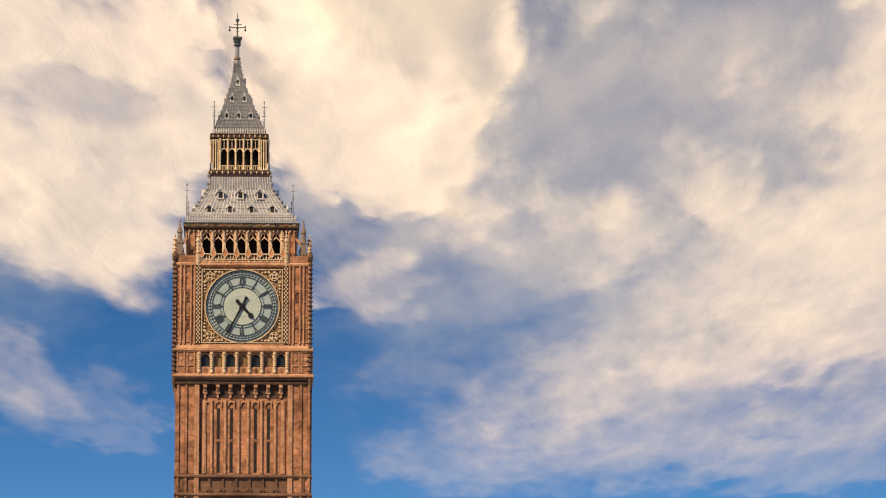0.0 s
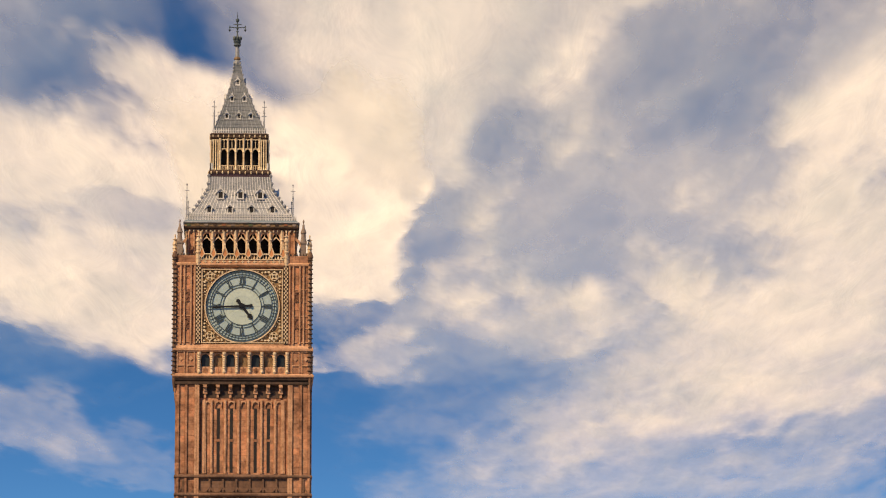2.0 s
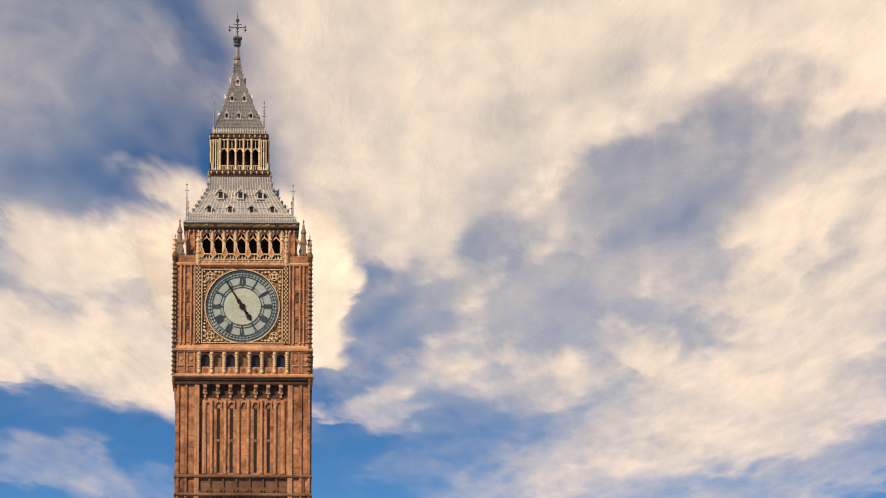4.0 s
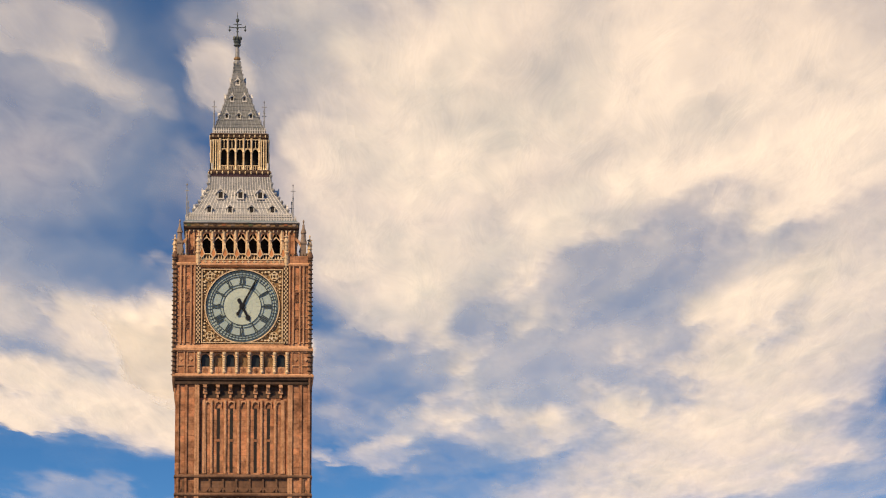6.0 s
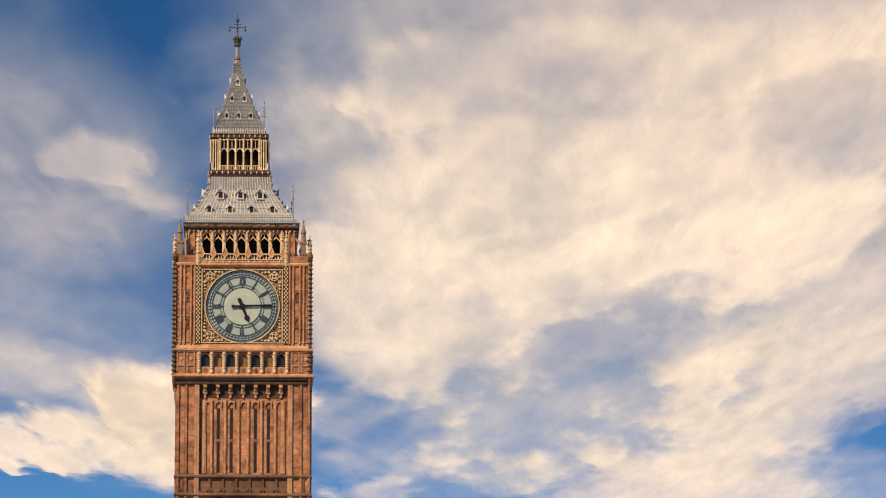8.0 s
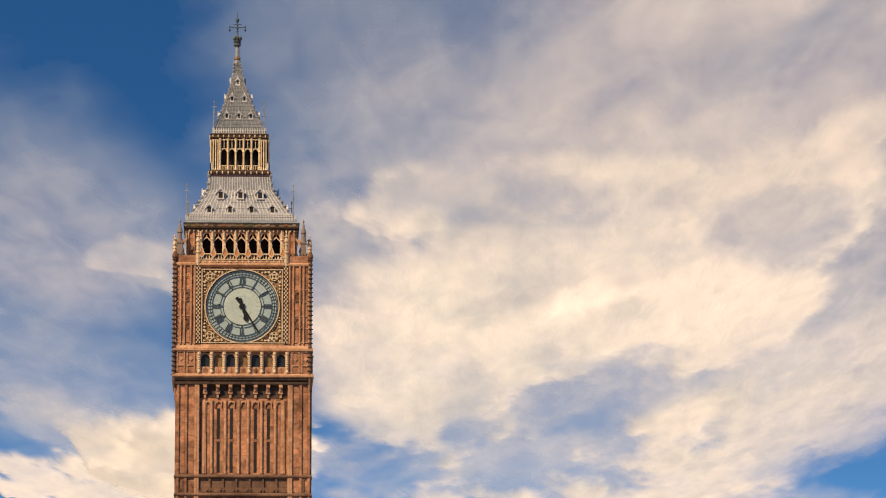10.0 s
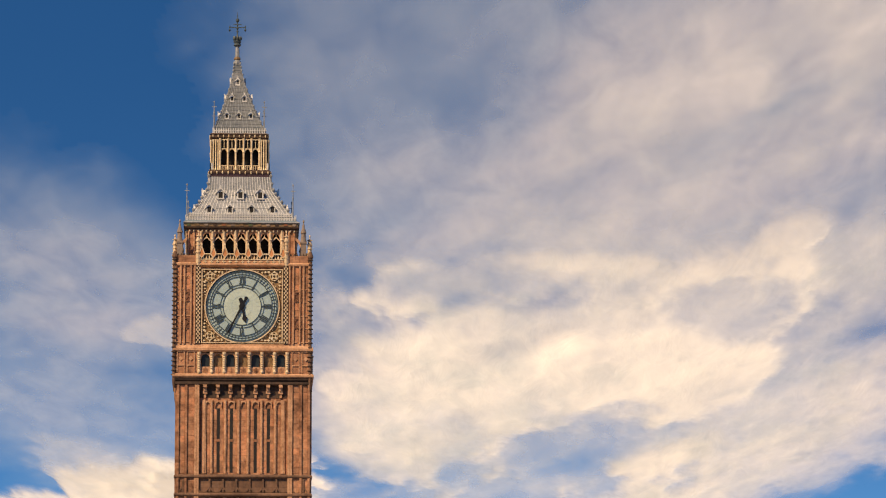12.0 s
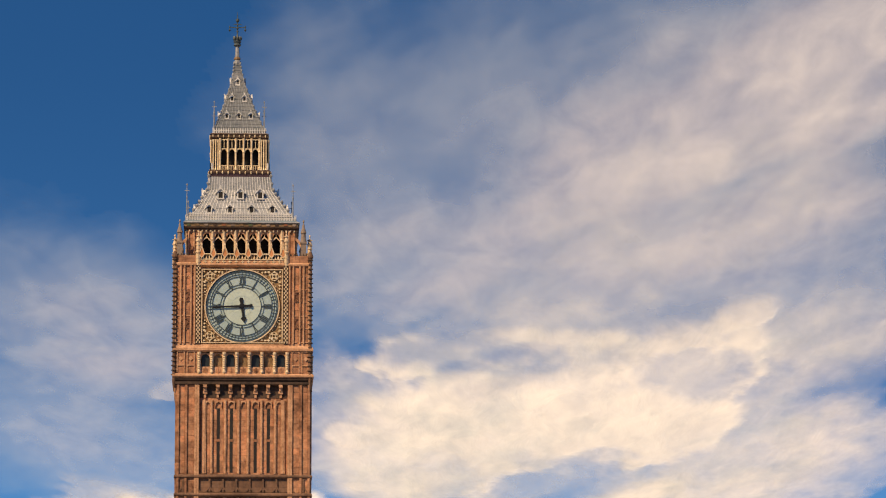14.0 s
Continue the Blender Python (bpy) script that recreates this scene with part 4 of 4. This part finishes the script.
patch("cumulus_cloud", -159, 2201, 3.24, 3.93, 0.85, 0.50, 0.37, 0, 0.25)
patch("cloud_wisp", -58, 2864, 3.09, 1.51, 0.45, 0.70, 0.90, -8, 0.00)
patch("cloud_wisp", -39, 2997, 1.47, 1.03, 0.40, 0.70, 0.90, 0, 0.00)
patch("cloud_wisp", 17, 2494, 2.50, 1.18, 0.50, 0.70, 0.90, 0, 0.00)
patch("grey_cloud", 43, 1756, 8.34, 3.40, 0.60, 0.70, 0.43, 0, 0.45)
patch("cumulus_cloud", 37, 2081, 3.48, 3.24, 0.55, 0.80, 0.43, 0, 0.40)
patch("cloud_veil", 119, 2077, 6.14, 4.53, 0.40, 0.90, 0.43, -10, 0.15)
patch("cumulus_cloud", 79, 2595, 5.10, 3.13, 0.38, 0.80, 0.50, -15, 0.25)
patch("cumulus_cloud", 179, 2070, 4.43, 3.02, 0.70, 0.80, 0.43, -15, 0.00)
patch("cumulus_cloud", 42, 2104, 2.78, 1.91, 0.70, 0.70, 0.50, -15, 0.10)
patch("cumulus_cloud", 231, 1989, 3.51, 4.30, 0.95, 0.50, 0.43, -15, 0.00)
patch("cumulus_cloud", 272, 2534, 4.55, 5.79, 0.50, 0.80, 0.43, 0, 0.10)
patch("cloud_wisp", 131, 1979, 1.58, 0.79, 0.40, 0.70, 0.90, 30, 0.00)
patch("cloud_wisp", 51, 2329, 1.82, 1.31, 0.40, 0.70, 0.90, -20, 0.00)
patch("cloud_wisp", 137, 2425, 3.10, 2.26, 0.50, 0.70, 0.90, -10, 0.00)
patch("cloud_wisp", 65, 2687, 2.91, 2.36, 0.30, 0.70, 0.90, 0, 0.00)
patch("cumulus_cloud", 154, 2109, 4.34, 2.61, 0.82, 0.80, 0.43, -20, 0.00)
patch("cloud_veil", 88, 2511, 5.23, 3.90, 0.30, 0.90, 0.43, 0, 0.20)
patch("cumulus_cloud", 178, 2266, 3.97, 1.88, 0.35, 0.70, 0.56, -10, 0.00)
patch("grey_cloud", 266, 2871, 8.91, 6.08, 0.62, 0.80, 0.37, -22, 0.05)
patch("grey_cloud", 168, 3280, 9.25, 4.59, 0.42, 0.90, 0.37, -30, 0.10)
patch("cloud_veil", 85, 3898, 10.16, 4.97, 0.28, 0.90, 0.43, -20, 0.10)
patch("cloud_veil", -370, 3362, 4.44, 4.55, 0.30, 0.90, 0.56, 0, 0.10)
patch("cloud_veil", -302, 3677, 4.18, 3.57, 0.20, 0.90, 0.90, 0, 0.10)
patch("cloud_veil", 330, 3679, 8.04, 3.87, 0.25, 0.90, 0.43, -10, 0.10)
patch("cloud_veil", 348, 4039, 12.26, 4.59, 0.30, 0.90, 0.43, 0, 0.30)
patch("cloud_veil", -138, 1471, 3.84, 2.66, 0.22, 0.90, 0.43, 0, 0.40)
patch("gap", -225, 1756, 2.48, 1.56, 0.80, 0.70, 0.43, 0, 0.00)
patch("gap", -214, 2179, 3.59, 1.01, 0.32, 0.80, 0.80, 0, 0.00)
patch("grey_cloud", -41, 1565, 3.65, 3.69, 0.35, 0.90, 0.43, 0, 0.50)
patch("cumulus_cloud", 185, 2485, 2.42, 2.01, 0.45, 0.80, 0.60, 0, 0.20)
patch("cloud_wisp", -62, 1676, 1.20, 0.58, 0.45, 0.70, 0.90, 0, 0.00)
patch("cloud_wisp", 39, 2619, 2.60, 1.55, 0.35, 0.70, 0.90, 0, 0.00)
patch("gap", 171, 1791, 2.71, 1.61, 0.30, 1.00, 0.87, -25, 0.00)
patch("gap", -5, 2914, 7.07, 3.45, 0.35, 0.80, 0.56, -15, 0.00)
patch("cloud_veil", -255, 1951, 5.10, 3.05, 0.30, 0.80, 0.37, 22, 0.20)
patch("cloud_wisp", -182, 904, 1.83, 0.96, 0.42, 0.90, 1.00, -10, 0.00)
patch("cloud_wisp", -173, 1004, 1.46, 0.86, 0.30, 0.90, 0.90, 20, 0.00)
patch("cloud_wisp", -153, 1062, 1.40, 0.90, 0.33, 0.90, 0.90, 30, 0.00)
patch("cloud_wisp", -105, 1025, 1.10, 0.90, 0.40, 0.70, 0.90, -25, 0.00)
patch("gap", -230, 1659, 5.06, 1.66, 0.60, 0.90, 0.50, 10, 0.00)
patch("gap", -214, 1452, 3.85, 3.08, 0.60, 0.80, 0.43, 0, 0.00)
patch("cloud_wisp", -51, 1223, 1.57, 1.08, 0.45, 0.70, 0.90, 0, 0.00)
patch("cumulus_cloud", 212, 1123, 4.20, 4.12, 0.95, 0.70, 0.43, 0, -0.30)
patch("cumulus_cloud", 35, 1086, 4.48, 3.46, 0.60, 0.70, 0.43, 0, 0.20)
patch("grey_cloud", 13, 1510, 5.14, 4.70, 0.38, 0.80, 0.43, -10, 0.45)
patch("grey_cloud", 118, 1269, 5.63, 3.05, 0.40, 0.80, 0.43, -10, 0.25)
patch("gap", 130, 1689, 6.87, 2.83, 0.52, 1.00, 0.62, -25, 0.00)
patch("gap", -186, 1757, 2.96, 1.93, 0.60, 0.90, 0.80, 22, 0.00)
patch("gap", 93, 2197, 9.68, 4.20, 0.58, 0.90, 0.62, -15, 0.00)
patch("cloud_wisp", 4, 2553, 2.04, 0.97, 0.40, 0.70, 0.90, 0, 0.00)
patch("grey_cloud", 291, 2227, 6.04, 6.05, 0.28, 0.80, 0.43, -20, 0.10)
patch("cumulus_cloud", 285, 1814, 3.82, 2.93, 0.40, 0.70, 0.50, -20, 0.00)
patch("cloud_veil", 402, 3294, 8.76, 3.88, 0.35, 0.90, 0.43, 0, 0.30)
patch("cumulus_cloud", 55, 1051, 4.94, 4.96, 0.62, 0.70, 0.43, 0, 0.40)
patch("cumulus_cloud", 170, 1033, 5.71, 5.14, 0.82, 0.60, 0.43, 0, 0.00)
patch("cumulus_cloud", 220, 876, 4.22, 4.64, 0.95, 0.60, 0.43, 0, -0.30)
patch("cumulus_cloud", 12, 666, 3.01, 1.44, 0.75, 0.60, 0.56, -12, 0.00)
patch("cumulus_cloud", 106, 607, 5.35, 1.36, 0.65, 0.70, 0.56, 0, 0.00)
patch("grey_cloud", -18, 1226, 4.40, 5.09, 0.40, 0.90, 0.43, 0, 0.35)
patch("cumulus_cloud", 278, 2039, 8.29, 4.73, 0.24, 0.70, 0.43, 0, 0.15)
patch("cumulus_cloud", -321, 2474, 6.11, 3.57, 0.50, 0.70, 0.43, 8, 0.00)
patch("cloud_wisp", -244, 1998, 2.56, 1.16, 0.30, 0.70, 0.90, 0, 0.00)
patch("cloud_veil", -325, 1842, 2.98, 3.59, 0.35, 0.80, 0.60, 22, 0.20)
patch("cloud_veil", 25, 2745, 9.61, 4.07, 0.25, 0.90, 0.43, 0, 0.20)
patch("cloud_veil", 421, 2801, 7.31, 3.83, 0.30, 0.90, 0.43, 0, 0.30)
patch("cumulus_cloud", 204, 1132, 4.52, 3.45, 0.88, 0.55, 0.43, 0, 0.00)
patch("cumulus_cloud", 280, 1884, 10.54, 5.57, 0.36, 0.70, 0.37, 0, 0.15)
patch("grey_cloud", 341, 1404, 4.88, 6.00, 0.40, 0.80, 0.37, 0, 0.20)
patch("cloud_wisp", 245, 419, 1.36, 0.87, 0.50, 0.70, 0.90, -20, 0.00)
patch("cloud_wisp", 257, 578, 0.83, 1.48, 0.40, 0.70, 0.90, 0, 0.00)
patch("cloud_wisp", 151, 675, 1.40, 1.32, 0.40, 0.70, 0.90, -20, 0.00)
patch("cloud_wisp", 241, 731, 2.53, 0.97, 0.40, 0.70, 0.90, -5, 0.00)
patch("cumulus_cloud", -252, 2010, 2.25, 3.27, 0.80, 0.60, 0.70, -10, 0.00)
patch("cumulus_cloud", -365, 2395, 7.41, 3.21, 0.80, 0.60, 0.70, -5, 0.00)
patch("cloud_veil", -27, 2280, 8.58, 3.72, 0.30, 0.90, 0.43, 0, 0.20)
patch("gap", 221, 759, 4.66, 1.97, 0.36, 1.00, 0.81, 8, 0.00)
patch("gap", 27, 620, 6.32, 1.27, 0.45, 1.00, 0.62, 3, 0.00)
patch("grey_cloud", 187, 629, 17.06, 3.57, 0.42, 0.90, 0.37, -5, 0.10)
patch("grey_cloud", 264, 1209, 13.79, 7.14, 0.35, 0.90, 0.37, -8, 0.05)
patch("cloud_veil", 174, 7, 9.56, 3.39, 0.30, 1.00, 0.37, -25, 0.50)
patch("grey_cloud", -47, 1291, 5.02, 6.31, 0.40, 0.90, 0.37, 0, 0.15)
patch("grey_cloud", 413, 1437, 5.21, 6.17, 0.40, 0.90, 0.37, 0, 0.10)
patch("grey_cloud", 318, 505, 5.30, 4.04, 0.22, 0.90, 0.37, -10, 0.20)
cloud_deck(424.0, (-2.0, 185.0), CLOUD, 0, 1.0, 1.0)
# a cloud of its own, blown aside
patch("cumulus_cloud", -53, 2006, 1.59, 3.12, 0.85, 0.60, 0.37, 0, 0.00)
patch("cumulus_cloud", -78, 2090, 2.32, 4.23, 0.95, 0.50, 0.37, 0, 0.00)
patch("cumulus_cloud", -21, 2115, 3.11, 4.78, 0.96, 0.45, 0.43, 18, 0.00)
patch("cumulus_cloud", -16, 2339, 2.57, 2.44, 0.80, 0.60, 0.50, 0, 0.00)
cloud_deck(414.0, (-23.0, 185.0), CLOUD, 0, 1.0, 4.0)
# the high veils
patch("cloud_veil", -214, 1576, 5.65, 4.51, 0.20, 0.90, 0.37, 0, 0.00)
patch("cloud_veil", -299, 2354, 7.41, 6.71, 0.14, 0.90, 0.37, 0, 0.00)
patch("cloud_veil", 159, 1153, 11.06, 4.64, 0.12, 1.00, 0.37, -15, 0.00)
patch("cloud_veil", 223, 947, 6.43, 5.21, 0.20, 1.00, 0.37, -15, 0.00)
patch("cloud_veil", 9, 1195, 7.20, 3.42, 0.05, 1.00, 0.37, -15, 0.00)
patch("cloud_veil", 203, 539, 9.37, 4.01, 0.40, 1.00, 0.37, -28, 0.00)
patch("cloud_veil", 239, 416, 5.37, 2.23, 0.40, 1.00, 0.37, -28, 0.00)
patch("cloud_veil", 73, 1176, 10.69, 5.55, 0.33, 1.00, 0.37, -15, 0.00)
patch("cloud_veil", 285, 1133, 5.84, 5.99, 0.32, 1.00, 0.37, -20, 0.00)
patch("cloud_veil", -258, 1522, 6.10, 6.14, 0.25, 1.00, 0.37, 0, 0.00)
patch("cloud_veil", -332, 2382, 8.54, 11.51, 0.18, 1.00, 0.37, 0, 0.00)
patch("cloud_veil", 20, 665, 7.87, 4.88, 0.25, 1.00, 0.37, -25, 0.00)
patch("cloud_veil", 136, 2537, 14.04, 10.43, 0.26, 1.00, 0.37, -15, 0.00)
cloud_deck(450.0, (-2.0, 125.0), VEIL, -25, 0.4, 7.0)
# clouds end


# ---- stone blocks of the tower's front ----
def ashlar():
    """Squared stones set a finger's width proud between the mullions and shafts, with open joints."""
    def course(x0, columns, front, z0, z1, high):
        rows = round((z1 - z0) / high)
        high = (z1 - z0) / rows
        for xa, xb in columns:
            bm = bmesh.new()
            w, h, e = (xb - xa) / 2 - 0.008, high / 2 - 0.008, 0.014
            outer = [bm.verts.new((sx * w, front + 0.004, sz * h)) for sx, sz in ((-1, -1), (1, -1), (1, 1), (-1, 1))]
            inner = [bm.verts.new((sx * (w - e), front - 0.018, sz * (h - e))) for sx, sz in ((-1, -1), (1, -1), (1, 1), (-1, 1))]
            bm.faces.new(inner)
            for k in range(4):
                bm.faces.new((outer[k], outer[(k + 1) % 4], inner[(k + 1) % 4], inner[k]))
            data = mesh_of("stone_block", bm, BLOCK)
            for k in range(rows):
                part("stone_block", data, None, tower, "", pose(x0 + (xa + xb) / 2, random.uniform(-0.006, 0.006), z0 + (k + 0.5) * high))

    half = [(0.0, 0.29), (0.55, 0.94), (1.22, 1.5), (1.76, 2.11), (2.39, 2.72), (3.0, 3.34)]
    bays = [(-0.29, 0.29)] + [q for a, b in half[1:] for q in ((a, b), (-b, -a))]
    course(0.2, bays, -5.72, 39.8, 45.6, 0.53)
    piers = [q for a, b in ((4.42, 5.03), (5.27, 5.76)) for q in ((a, b), (-b, -a))]
    course(0.2, piers, -6.0, 39.75, 47.65, 0.56)
    clock = [q for a, b in ((4.7, 5.12), (5.63, 5.94)) for q in ((a, b), (-b, -a))]
    course(0.0, clock, -6.1, 51.5, 52.75, 0.6)
    course(0.0, clock, -6.1, 53.9, 55.2, 0.6)
    course(0.0, clock, -6.1, 56.3, 58.5, 0.6)


ashlar()


# ---- what moves ----
def motions():
    times = [0.0] + [0.5 * k for k in range(1, 28)] + [14.0]
    for minute, hour in POINTERS:
        walk(minute, [(t, pose(0, 0, 0, 0, 30.0 * t + 207.5, 0)) for t in times])
        walk(hour, [(t, pose(0, 0, 0, 0, 2.5 * t + 137.3, 0)) for t in times])
    for ob, (x, y, z), (vx, vy) in DRIFTING:
        walk(ob, [(t, pose(x + vx * t, y + vy * t, z)) for t in (0.0, 0.1, 4.0, 8.0, 12.0, 13.9, 14.0)])


motions()
